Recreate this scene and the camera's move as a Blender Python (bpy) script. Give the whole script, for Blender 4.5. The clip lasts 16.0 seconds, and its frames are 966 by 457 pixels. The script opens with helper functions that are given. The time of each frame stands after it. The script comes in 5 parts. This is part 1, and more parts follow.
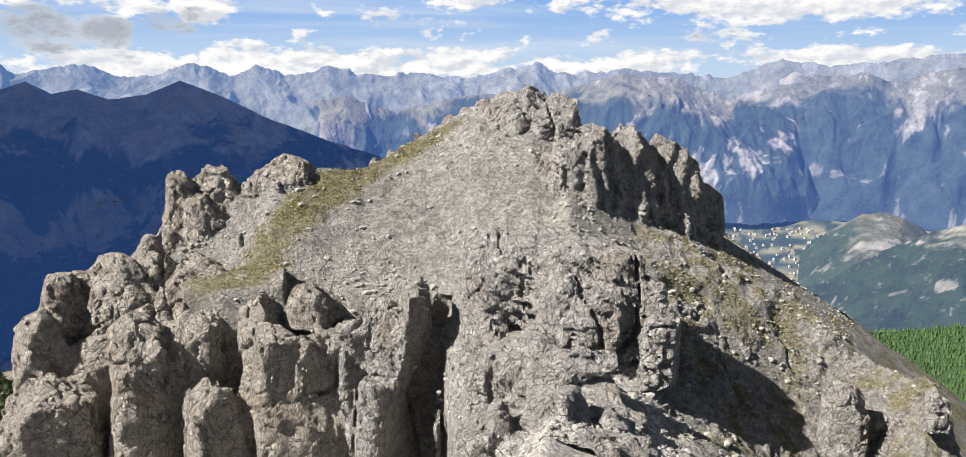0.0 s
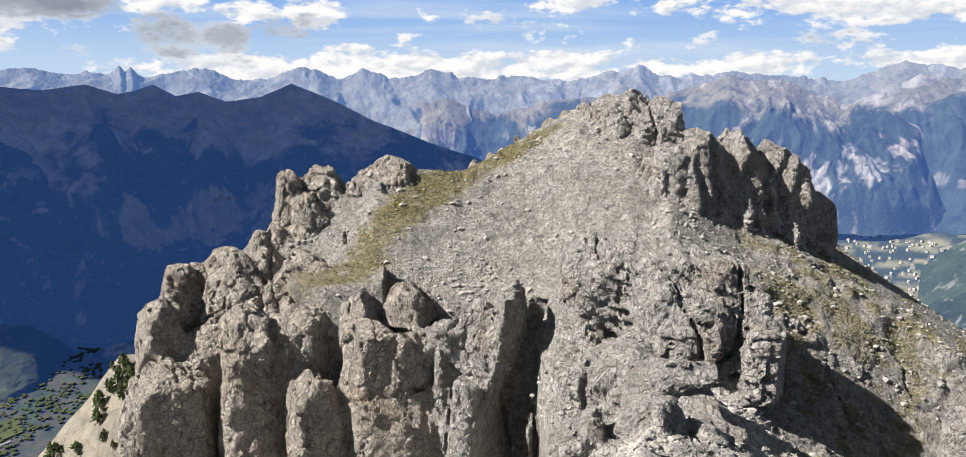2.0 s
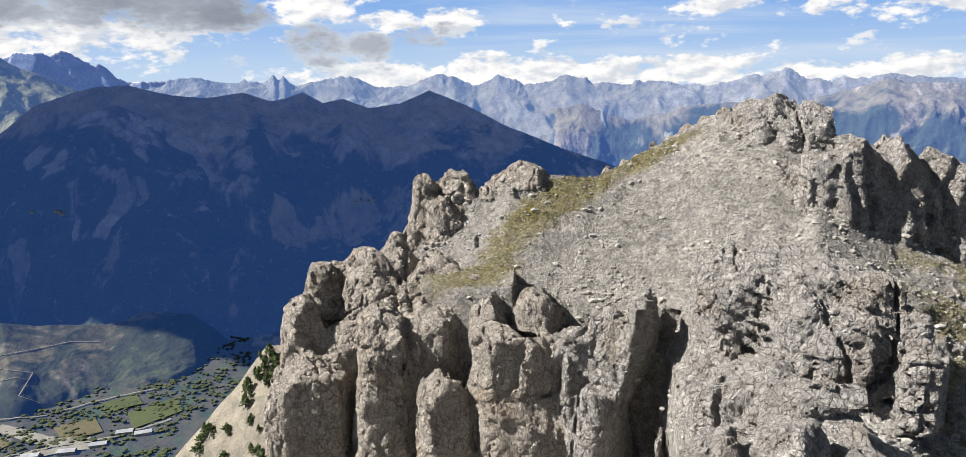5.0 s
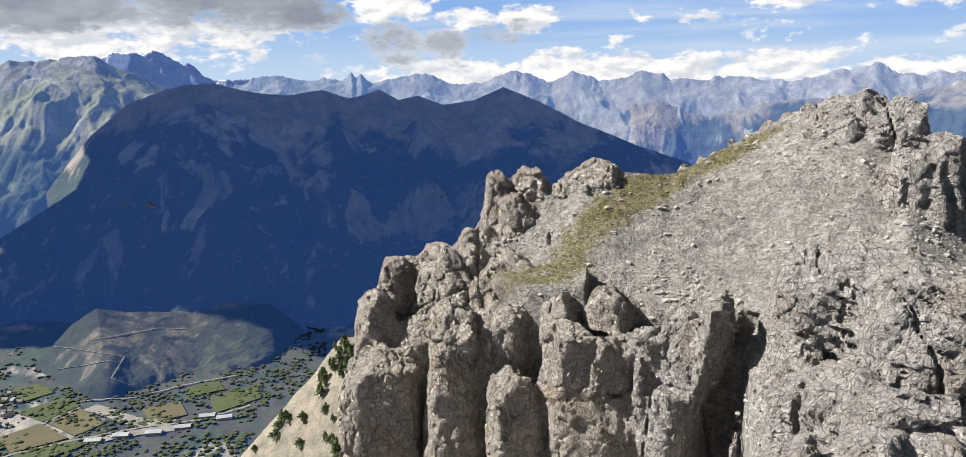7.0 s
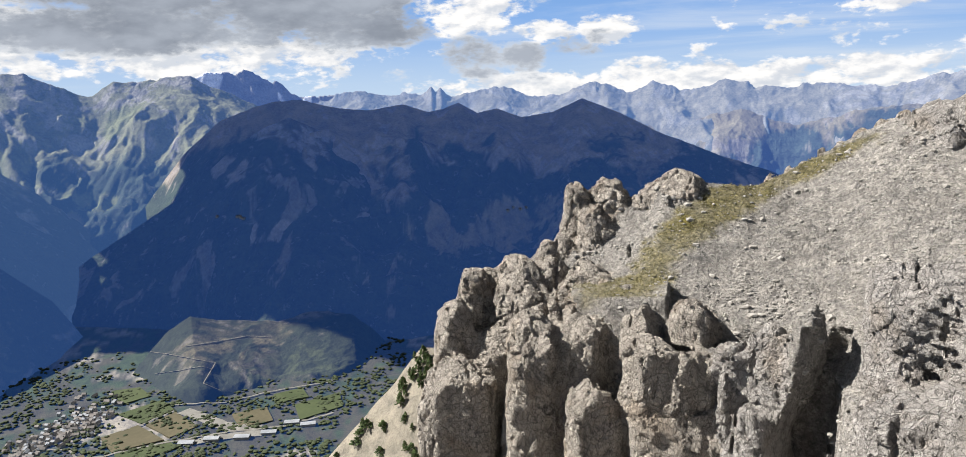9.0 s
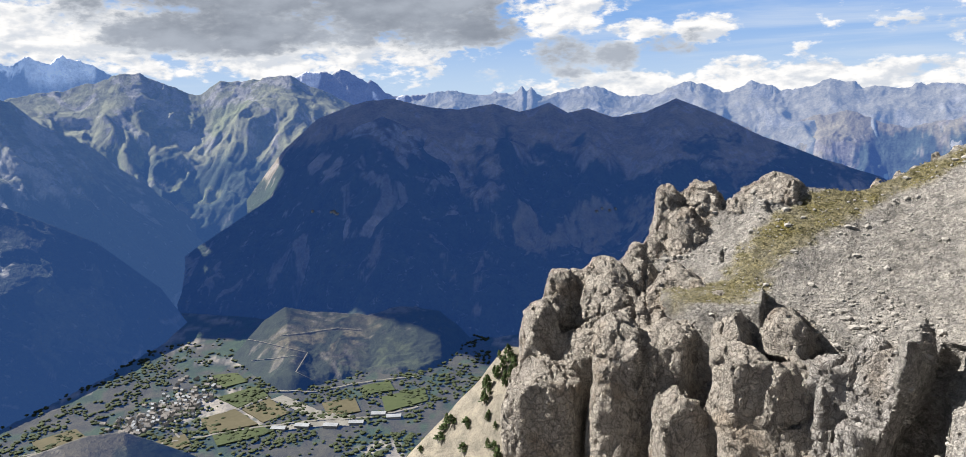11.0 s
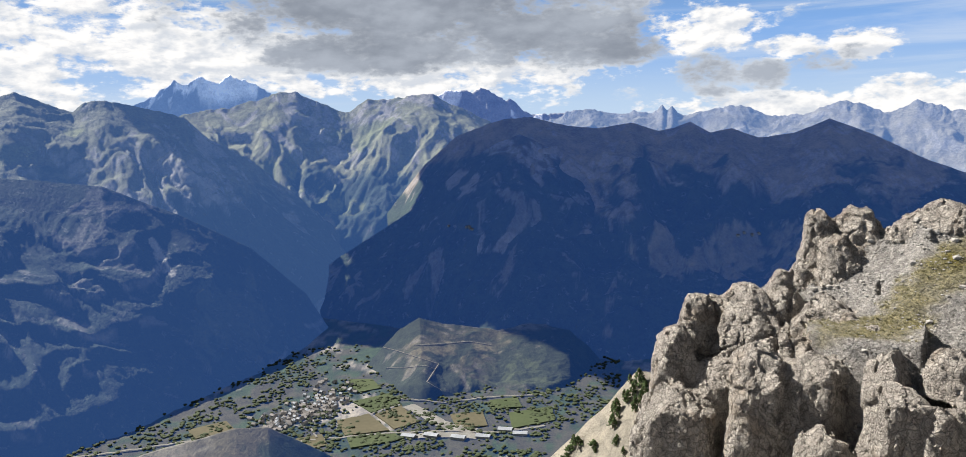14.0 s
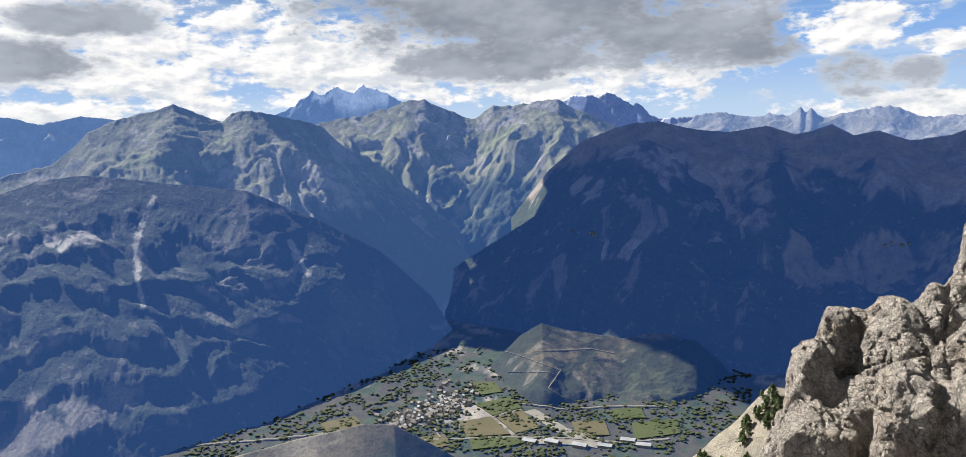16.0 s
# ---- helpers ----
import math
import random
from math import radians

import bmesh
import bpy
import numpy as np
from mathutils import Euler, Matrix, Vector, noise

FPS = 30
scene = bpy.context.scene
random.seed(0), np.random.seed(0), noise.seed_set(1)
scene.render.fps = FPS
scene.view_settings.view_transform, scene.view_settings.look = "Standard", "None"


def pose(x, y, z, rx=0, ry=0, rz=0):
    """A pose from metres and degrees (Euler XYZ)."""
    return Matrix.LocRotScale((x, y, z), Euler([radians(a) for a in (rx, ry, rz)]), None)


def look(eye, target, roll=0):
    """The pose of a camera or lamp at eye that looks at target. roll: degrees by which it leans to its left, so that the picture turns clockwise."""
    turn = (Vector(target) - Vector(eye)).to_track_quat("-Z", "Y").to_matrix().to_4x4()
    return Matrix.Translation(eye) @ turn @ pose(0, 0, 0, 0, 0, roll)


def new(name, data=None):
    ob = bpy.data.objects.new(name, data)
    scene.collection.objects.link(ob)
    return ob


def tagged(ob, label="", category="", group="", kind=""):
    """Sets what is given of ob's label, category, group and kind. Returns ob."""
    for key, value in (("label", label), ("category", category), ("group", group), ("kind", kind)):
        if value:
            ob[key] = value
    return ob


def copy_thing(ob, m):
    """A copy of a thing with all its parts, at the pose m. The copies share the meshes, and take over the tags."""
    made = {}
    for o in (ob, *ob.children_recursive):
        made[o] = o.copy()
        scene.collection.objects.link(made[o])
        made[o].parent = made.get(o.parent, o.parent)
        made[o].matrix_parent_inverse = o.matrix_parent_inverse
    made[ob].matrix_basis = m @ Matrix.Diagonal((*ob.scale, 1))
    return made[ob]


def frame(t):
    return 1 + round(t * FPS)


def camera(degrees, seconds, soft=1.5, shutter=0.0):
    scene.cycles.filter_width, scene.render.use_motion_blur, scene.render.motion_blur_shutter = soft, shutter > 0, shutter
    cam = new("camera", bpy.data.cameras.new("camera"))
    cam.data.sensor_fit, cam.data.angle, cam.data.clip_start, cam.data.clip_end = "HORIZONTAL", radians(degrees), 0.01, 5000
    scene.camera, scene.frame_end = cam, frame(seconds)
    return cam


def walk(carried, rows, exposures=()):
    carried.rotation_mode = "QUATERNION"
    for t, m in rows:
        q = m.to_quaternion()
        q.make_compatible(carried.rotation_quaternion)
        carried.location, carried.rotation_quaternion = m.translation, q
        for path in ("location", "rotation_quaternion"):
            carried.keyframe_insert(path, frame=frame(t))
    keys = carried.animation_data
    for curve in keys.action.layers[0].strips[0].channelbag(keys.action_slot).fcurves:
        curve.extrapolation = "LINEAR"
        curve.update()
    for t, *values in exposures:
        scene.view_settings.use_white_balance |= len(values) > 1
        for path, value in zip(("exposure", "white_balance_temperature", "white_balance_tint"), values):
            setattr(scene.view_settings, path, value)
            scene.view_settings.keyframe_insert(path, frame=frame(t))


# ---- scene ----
cam = camera(65.84, 16.0, soft=0.6)
# seconds, yaw, pitch and lean of the hand-held turn, in degrees
ROWS = [
    (0.0, 0.0, -11.69, -0.2), (0.5, 2.51, -11.66, -0.32), (1.0, 4.66, -11.47, -0.36), (1.5, 5.87, -11.43, -0.24),
    (2.0, 7.6, -11.48, -0.14), (2.5, 9.52, -11.04, -0.1), (3.0, 10.88, -10.93, -0.16), (3.5, 12.55, -10.9, 0.61),
    (4.0, 14.39, -11.05, 0.39), (6.5, 22.09, -11.02, 0.8), (7.0, 23.44, -11.23, 0.68), (7.5, 25.07, -10.99, 1.63),
    (8.0, 26.2, -10.95, 1.88), (8.5, 27.79, -10.46, 1.8), (11.0, 36.35, -10.02, 1.59), (11.5, 38.08, -9.81, 1.21),
    (12.0, 39.34, -9.98, 0.55), (12.5, 39.76, -9.14, 0.35), (13.0, 42.46, -9.0, 1.11), (13.5, 44.97, -8.78, 1.09),
    (14.0, 46.65, -8.4, 1.22), (14.5, 48.85, -8.36, 1.36), (15.0, 50.97, -8.44, 1.47), (15.5, 53.24, -8.29, 1.58),
    (16.0, 56.19, -7.73, 1.87),
]
walk(cam, [(t, pose(0, 0, 0, 0, 0, yaw) @ pose(0, 0.25, 0, 90 + pitch) @ pose(0, 0, 0, 0, 0, -lean)) for t, yaw, pitch, lean in ROWS],
     [(0.0, 1.2), (16.0, 1.2)])

# ---- light ----
SUN_BEARING, SUN_HEIGHT = 109.0, 42.0      # degrees to the left of the first view, degrees up


def place(bearing, up, d):
    """A point by its bearing (degrees to the left of the first view), its height in degrees, and its distance from the viewpoint."""
    b, e = radians(bearing), radians(up)
    return Vector((-math.sin(b) * math.cos(e) * d, math.cos(b) * math.cos(e) * d, math.sin(e) * d))


sun = new("sun", bpy.data.lights.new("sun", "SUN"))
sun.data.energy, sun.data.angle, sun.data.color = 5.0, radians(0.53), (1.0, 0.955, 0.89)
sun.matrix_world = look(place(SUN_BEARING, SUN_HEIGHT, 300), (0, 0, 0))


class Nodes:
    """A few short words for building node trees."""

    def __init__(self, tree):
        self.tree = tree
        tree.nodes.clear()

    def add(self, kind, inputs=(), **settings):
        n = self.tree.nodes.new(kind)
        for key, value in settings.items():
            setattr(n, key, value)
        for key, value in dict(inputs).items():
            self.put(n.inputs[key], value)
        return n

    def put(self, socket, value):
        if isinstance(value, bpy.types.NodeSocket):
            self.tree.links.new(value, socket)
        elif isinstance(value, bpy.types.Node):
            self.tree.links.new(value.outputs[0], socket)
        else:
            socket.default_value = value

    def math(self, op, a, b=0.0, c=0.0, clamp=False):
        return self.add("ShaderNodeMath", {0: a, 1: b, 2: c}, operation=op, use_clamp=clamp).outputs[0]

    def ramp(self, x, lo, hi):
        return self.add("ShaderNodeMapRange", {0: x, 1: lo, 2: hi}, interpolation_type="SMOOTHSTEP").outputs[0]

    def mix(self, f, a, b, blend="MIX"):
        n = self.add("ShaderNodeMix", data_type="RGBA", blend_type=blend)
        self.put(n.inputs[0], f), self.put(n.inputs[6], a), self.put(n.inputs[7], b)
        return n.outputs[2]

    def facets(self, at, scale):
        """Height of flat, randomly tilted breaks, as on splintered rock."""
        cell = self.add("ShaderNodeTexVoronoi", {"Vector": at, "Scale": scale})
        off = self.add("ShaderNodeVectorMath", {0: at, 1: cell.outputs["Position"]}, operation="SUBTRACT")
        lean = self.add("ShaderNodeVectorMath", {0: cell.outputs["Color"], 1: (0.5, 0.5, 0.5)}, operation="SUBTRACT")
        return self.add("ShaderNodeVectorMath", {0: off.outputs[0], 1: lean.outputs[0]}, operation="DOT_PRODUCT").outputs["Value"]

    def noise(self, at, scale, detail=5.0, rough=0.55, warp=0.0):
        return self.add("ShaderNodeTexNoise", {"Vector": at, "Scale": scale, "Detail": detail, "Roughness": rough, "Distortion": warp}).outputs[0]


def make_sky():
    world = bpy.data.worlds.new("sky")
    scene.world, world.use_nodes = world, True
    n = Nodes(world.node_tree)
    sky = n.add("ShaderNodeTexSky", sky_type="NISHITA", sun_disc=False, sun_elevation=radians(SUN_HEIGHT),
                sun_rotation=radians(-SUN_BEARING), altitude=2500, air_density=1.0, dust_density=1.6, ozone_density=1.0)
    at = n.add("ShaderNodeTexCoord").outputs["Generated"]
    xyz = n.add("ShaderNodeSeparateXYZ", {0: at})
    left = n.math("MULTIPLY", n.math("ARCTAN2", n.math("MULTIPLY", xyz.outputs[0], -1.0), xyz.outputs[1]), 57.2958)
    up = n.math("MULTIPLY", n.math("ARCSINE", xyz.outputs[2]), 57.2958)
    # clouds: flattened billows in bearing and height, lit from above
    def billows(dx, dy):
        at = n.add("ShaderNodeCombineXYZ", {0: n.math("MULTIPLY_ADD", left, 0.27, dx), 1: n.math("MULTIPLY_ADD", up, 0.56, dy), 2: 3.7}).outputs[0]
        return n.noise(at, 1.0, 8.0, 0.54, 0.1), n.noise(at, 3.4, 6.0, 0.58, 0.1)

    billow, fine = billows(0.0, 0.0)
    billow_up, fine_up = billows(0.10, 0.22)
    relief = n.math("ADD", n.math("MULTIPLY", n.math("SUBTRACT", billow, billow_up), 1.0), n.math("MULTIPLY", n.math("SUBTRACT", fine, fine_up), 0.30))
    broad = n.noise(n.add("ShaderNodeCombineXYZ", {0: n.math("MULTIPLY", left, 0.13), 1: n.math("MULTIPLY", up, 0.30), 2: 1.3}).outputs[0], 1.0, 6.0, 0.5, 0.1)
    lump = n.math("ADD", n.math("MULTIPLY", n.math("SUBTRACT", billow, 0.5), 4.2), n.math("MULTIPLY", n.math("SUBTRACT", fine, 0.5), 2.6))

    def patch(b, e, w, h, full=1.0):
        dx = n.math("DIVIDE", n.math("SUBTRACT", left, b), w)
        dy = n.math("DIVIDE", n.math("SUBTRACT", up, e), h)
        r = n.math("ADD", n.math("MULTIPLY", dx, dx), n.math("MULTIPLY", dy, dy))
        return n.math("MULTIPLY", n.math("SUBTRACT", 1.0, r, clamp=True), full)

    def gather(patches):
        total = 0.0
        for p in patches:
            total = n.math("MAXIMUM", total, patch(*p))
        return total

    white_where = gather([(14, 0.5, 26, 1.5), (18, 1.2, 4.5, 1.5), (12.5, 0.8, 4.5, 1.2), (2.5, 1.0, 7, 1.2), (-6, 0.7, 6, 1.0), (-13, 1.0, 4, 1.1), (1, 5.4, 4.0, 1.2), (-21, 4.8, 18, 1.5), (20, 4.4, 3.2, 1.5), (-26, 1.2, 10, 1.0),
                          (84, 5.5, 22, 7.0), (66, 5.0, 14, 4.6), (50, 3.2, 17, 2.4), (30, 6.2, 5, 2.2), (24.5, 4.6, 3, 1.2), (100, 9, 20, 8)])
    grey_where = gather([(52, 8.6, 21, 5.6), (42, 6.2, 11, 3.3), (54, 5.2, 11, 2.4), (36, 5.0, 4.4, 1.7), (29.8, 2.8, 3.2, 2.0, 0.66), (26.0, 2.8, 3.2, 1.3, 0.56), (22.2, 3.3, 3.6, 1.7, 0.56), (87, 5.2, 7, 1.8), (83, 8.0, 6, 1.6)])
    white = n.ramp(n.math("ADD", lump, n.math("MULTIPLY", white_where, 1.5)), 0.30, 1.05)
    thick = n.math("ADD", n.math("ADD", n.math("MULTIPLY", n.math("SUBTRACT", broad, 0.5), 2.4), n.math("MULTIPLY", lump, 0.55)), n.math("MULTIPLY", grey_where, 1.55))
    grey = n.ramp(thick, 0.30, 1.0)
    wisp = n.noise(n.add("ShaderNodeCombineXYZ", {0: n.math("MULTIPLY", left, 0.035), 1: n.math("MULTIPLY", up, 0.5), 2: 9.1}).outputs[0], 1.0, 6.0, 0.6, 0.4)
    air = n.ramp(up, 16.0, 5.0)
    low = n.ramp(up, 6.5, -0.5)
    base = n.mix(air, n.add("ShaderNodeVectorMath", {0: sky.outputs[0], 3: 0.038}, operation="SCALE").outputs[0], n.mix(low, (0.25, 0.47, 0.89, 1), (0.58, 0.74, 0.94, 1)))
    base = n.mix(n.math("MULTIPLY", n.ramp(wisp, 0.46, 0.75), 0.5), base, (0.80, 0.87, 0.96, 1))
    lit, soft_lit = n.ramp(relief, -0.13, 0.11), n.ramp(n.math("ADD", n.math("MULTIPLY", n.math("SUBTRACT", billow, billow_up), 0.5), n.math("SUBTRACT", broad, 0.5)), -0.18, 0.18)
    white_look = n.mix(lit, (0.74, 0.78, 0.85, 1), (1.12, 1.10, 1.08, 1))
    grey_look = n.mix(n.ramp(thick, 0.35, 1.35), (0.66, 0.70, 0.76, 1), (0.37, 0.41, 0.48, 1))
    grey_look = n.mix(1.0, grey_look, n.mix(soft_lit, (0.78, 0.79, 0.81, 1), (1.25, 1.24, 1.22, 1)), "MULTIPLY")
    over = n.mix(white, base, white_look)
    over = n.mix(grey, over, grey_look)
    below = n.ramp(up, -0.5, -4.0)
    over = n.mix(below, over, (0.12, 0.16, 0.22, 1))
    n.add("ShaderNodeOutputWorld", {0: n.add("ShaderNodeBackground", {0: over, 1: 0.405})})


make_sky()


# ---- noise on arrays ----
def spread(i, j, k, seed):
    """A random whole number of 32 bits for each cell."""
    v = i * np.uint32(374761393) + j * np.uint32(668265263) + k * np.uint32(2147483647) + np.uint32(seed * 974711 & 0xFFFFFFFF)
    v = (v ^ (v >> np.uint32(13))) * np.uint32(1274126177)
    v = (v ^ (v >> np.uint32(16))) * np.uint32(2246822519)
    return v ^ (v >> np.uint32(15))


def whole(c):
    return c.astype(np.int32).astype(np.uint32)


def value_noise(p, seed=0):
    """Smooth noise of -1 to 1 at the points p (n x 3)."""
    p = np.asarray(p, np.float32)
    c = np.floor(p)
    f = p - c
    f = f * f * (3 - 2 * f)
    i, j, k = whole(c[:, 0]), whole(c[:, 1]), whole(c[:, 2])
    fx, fy, fz = f[:, 0], f[:, 1], f[:, 2]
    one, scale = np.uint32(1), np.float32(2.0 / 0xFFFFFF)

    def at(a, b, d):
        return (spread(i + a, j + b, k + d, seed) & np.uint32(0xFFFFFF)).astype(np.float32)

    zero = np.uint32(0)
    out = []
    for d in (zero, one):
        row = []
        for b in (zero, one):
            lo, hi = at(zero, b, d), at(one, b, d)
            row.append(lo + (hi - lo) * fx)
        out.append(row[0] + (row[1] - row[0]) * fy)
    return (out[0] + (out[1] - out[0]) * fz) * scale - 1


def fbm(p, octaves=5, seed=0, gain=0.5):
    total, amp = 0, 1.0
    for o in range(octaves):
        total = total + amp * value_noise(p * 2.03 ** o + 17.3 * o, seed + o)
        amp *= gain
    return total


def ridged(p, octaves=5, seed=0, gain=0.5):
    total, amp = 0, 1.0
    for o in range(octaves):
        total = total + amp * (1 - 2 * np.abs(value_noise(p * 2.07 ** o + 9.1 * o, seed + o)))
        amp *= gain
    return total


def cells(p, seed=0):
    """Broken stone: the distances to the nearest and second cell centre, and the height of a tilted facet across the nearest cell."""
    p = np.asarray(p, np.float32)
    c = np.floor(p)
    best, second, facet = np.full(len(p), 9.0, np.float32), np.full(len(p), 9.0, np.float32), np.zeros(len(p), np.float32)
    mask, scale = np.uint32(1023), np.float32(1 / 1023)
    for a in (-1, 0, 1):
        for b in (-1, 0, 1):
            for d in (-1, 0, 1):
                i, j, k = c[:, 0] + a, c[:, 1] + b, c[:, 2] + d
                h = spread(whole(i), whole(j), whole(k), seed)
                r1, r2, r3 = (h & mask) * scale, ((h >> np.uint32(10)) & mask) * scale, ((h >> np.uint32(20)) & mask) * scale
                x, y, z = p[:, 0] - i - r1, p[:, 1] - j - r2, p[:, 2] - k - r3
                r = np.sqrt(x * x + y * y + z * z)
                near = r < best
                second = np.where(near, best, np.minimum(second, r))
                facet = np.where(near, x * (r2 - 0.5) * 2.4 + y * (r3 - 0.5) * 2.4 + z * (r1 - 0.5) * 1.6 + (r3 - r1) * 0.7, facet)
                best = np.where(near, r, best)
    return best, second, facet


def smooth(x, lo, hi):
    t = np.clip((x - lo) / (hi - lo), 0, 1)
    return t * t * (3 - 2 * t)


# ---- meshes ----
def mesh_of(name, verts, faces, material, shade=True):
    me = bpy.data.meshes.new(name)
    me.vertices.add(len(verts))
    me.vertices.foreach_set("co", np.asarray(verts, dtype=np.float32).ravel())
    faces = np.asarray(faces, dtype=np.int32)
    k = faces.shape[1]
    me.loops.add(faces.size)
    me.loops.foreach_set("vertex_index", faces.ravel())
    me.polygons.add(len(faces))
    me.polygons.foreach_set("loop_start", np.arange(0, faces.size, k, dtype=np.int32))
    me.polygons.foreach_set("use_smooth", np.full(len(faces), shade))
    me.update(calc_edges=True)
    me.materials.append(material)
    return me


def grid_faces(nu, nv, closed=False):
    """Quads of a grid with nu columns (u) and nv rows (v), vertex index v * nu + u."""
    u = np.arange(nu if closed else nu - 1)
    v = np.arange(nv - 1)[:, None]
    a, b = v * nu + u, v * nu + (u + 1) % nu
    return np.stack([a, b, b + nu, a + nu], -1).reshape(-1, 4)


def paint(me, colours):
    """Which cover lies on the ground, vertex by vertex: a base colour."""
    at = me.color_attributes.new("cover", "FLOAT_COLOR", "POINT")
    at.data.foreach_set("color", np.concatenate([colours, np.ones((len(colours), 1))], 1).astype(np.float32).ravel())


# ---- materials ----
def material(name):
    m = bpy.data.materials.new(name)
    m.use_nodes = True
    return m, Nodes(m.node_tree)


def finish(n, colour, rough=0.9, height=None, depth=0.1, strength=1.0, haze_glow=None):
    s = n.add("ShaderNodeBsdfPrincipled", {"Base Color": colour, "Roughness": rough, "Specular IOR Level": 0.25})
    if height is not None:
        n.put(s.inputs["Normal"], n.add("ShaderNodeBump", {"Height": height, "Distance": depth, "Strength": strength}))
    # emission only paints distance haze onto land; no surface here is a lamp
    if haze_glow:
        n.put(s.inputs["Emission Color"], (*haze_glow[:3], 1))
        n.put(s.inputs["Emission Strength"], haze_glow[3])
    n.add("ShaderNodeOutputMaterial", {0: s})


def make_limestone(name, light, dark, warm, seed=0.0, rugged=1.0):
    m, n = material(name)
    at = n.add("ShaderNodeNewGeometry").outputs["Position"]
    at = n.add("ShaderNodeVectorMath", {0: at, 1: (seed, seed * 2, 0)}).outputs[0]
    big, mid, fine = n.noise(at, 0.12, 4, 0.55, 0.6), n.noise(at, 0.8, 7, 0.62, 0.5), n.noise(at, 5.0, 6, 0.7, 0.3)
    streak = n.noise(n.add("ShaderNodeVectorMath", {0: at, 1: (1.0, 1.0, 0.14)}, operation="MULTIPLY").outputs[0], 0.9, 7, 0.62, 0.5)
    crag = n.add("ShaderNodeTexNoise", {"Vector": n.add("ShaderNodeVectorMath", {0: at, 1: (1.0, 1.0, 0.55)}, operation="MULTIPLY").outputs[0], "Scale": 0.42, "Detail": 8.0, "Roughness": 0.62, "Distortion": 0.3}, noise_type="RIDGED_MULTIFRACTAL").outputs[0]
    grit = n.add("ShaderNodeTexVoronoi", {"Vector": at, "Scale": 1.7, "Randomness": 1.0}).outputs[0]
    colour = n.mix(n.ramp(mid, 0.32, 0.66), dark, light)
    colour = n.mix(n.math("MULTIPLY", n.ramp(big, 0.50, 0.68), 0.7), colour, warm)
    colour = n.mix(n.math("MULTIPLY", n.ramp(streak, 0.54, 0.70), 0.30), colour, (0.19, 0.18, 0.165, 1))
    colour = n.mix(n.math("MULTIPLY", n.ramp(fine, 0.50, 0.68), 0.35), colour, (0.12, 0.115, 0.105, 1))
    speck = n.noise(at, 11.0, 3, 0.7)
    colour = n.mix(n.math("MULTIPLY", n.ramp(speck, 0.53, 0.62), 0.35), colour, (0.12, 0.115, 0.10, 1))
    vein = n.noise(n.add("ShaderNodeVectorMath", {0: at, 1: (1.0, 1.0, 0.5)}, operation="MULTIPLY").outputs[0], 0.55, 5, 0.6, 0.8)
    crack = n.ramp(n.math("ABSOLUTE", n.math("SUBTRACT", vein, 0.5)), 0.0, 0.018)
    colour = n.mix(n.math("MULTIPLY", n.math("SUBTRACT", 1.0, crack), 0.55), colour, (0.12, 0.11, 0.10, 1))
    h = n.math("ADD", n.math("MULTIPLY", mid, 0.55), n.math("MULTIPLY", fine, 0.5))
    h = n.math("SUBTRACT", h, n.math("MULTIPLY", crag, 0.22))
    h = n.math("ADD", h, n.math("MULTIPLY", grit, 0.35))
    h = n.math("ADD", h, n.math("MULTIPLY", streak, 0.35))
    h = n.math("ADD", h, n.math("MULTIPLY", crack, 0.16))
    h = n.math("ADD", h, n.math("MULTIPLY", speck, 0.13))
    jar = n.add("ShaderNodeVectorMath", {0: n.add("ShaderNodeTexNoise", {"Vector": at, "Scale": 0.9, "Detail": 5.0}).outputs[1], 3: 0.9}, operation="SCALE").outputs[0]
    jar = n.add("ShaderNodeVectorMath", {0: n.add("ShaderNodeVectorMath", {0: at, 1: jar}).outputs[0], 1: (1.0, 1.0, 0.75)}, operation="MULTIPLY").outputs[0]
    split = n.math("MINIMUM", *[n.ramp(n.add("ShaderNodeTexVoronoi", {"Vector": jar, "Scale": k}, feature="DISTANCE_TO_EDGE").outputs[0], 0.0, w) for k, w in ((0.45, 0.035), (1.25, 0.06))])
    colour = n.mix(n.math("MULTIPLY", n.math("SUBTRACT", 1.0, split), 0.42), colour, (0.10, 0.093, 0.085, 1))
    h = n.math("ADD", h, n.math("MULTIPLY", split, 0.22))
    for size, share in ((0.5, 0.55), (1.3, 0.75), (3.2, 0.95)):
        h = n.math("ADD", h, n.math("MULTIPLY", n.facets(jar, size), share * rugged))
    finish(n, colour, 0.92, h, 1.5)
    return m


LIMESTONE = make_limestone("limestone", (0.60, 0.565, 0.535, 1), (0.42, 0.39, 0.365, 1), (0.42, 0.36, 0.30, 1))
WARM_LIMESTONE = make_limestone("warm_limestone", (0.62, 0.56, 0.49, 1), (0.45, 0.40, 0.35, 1), (0.46, 0.365, 0.275, 1), 40.0, 0.75)


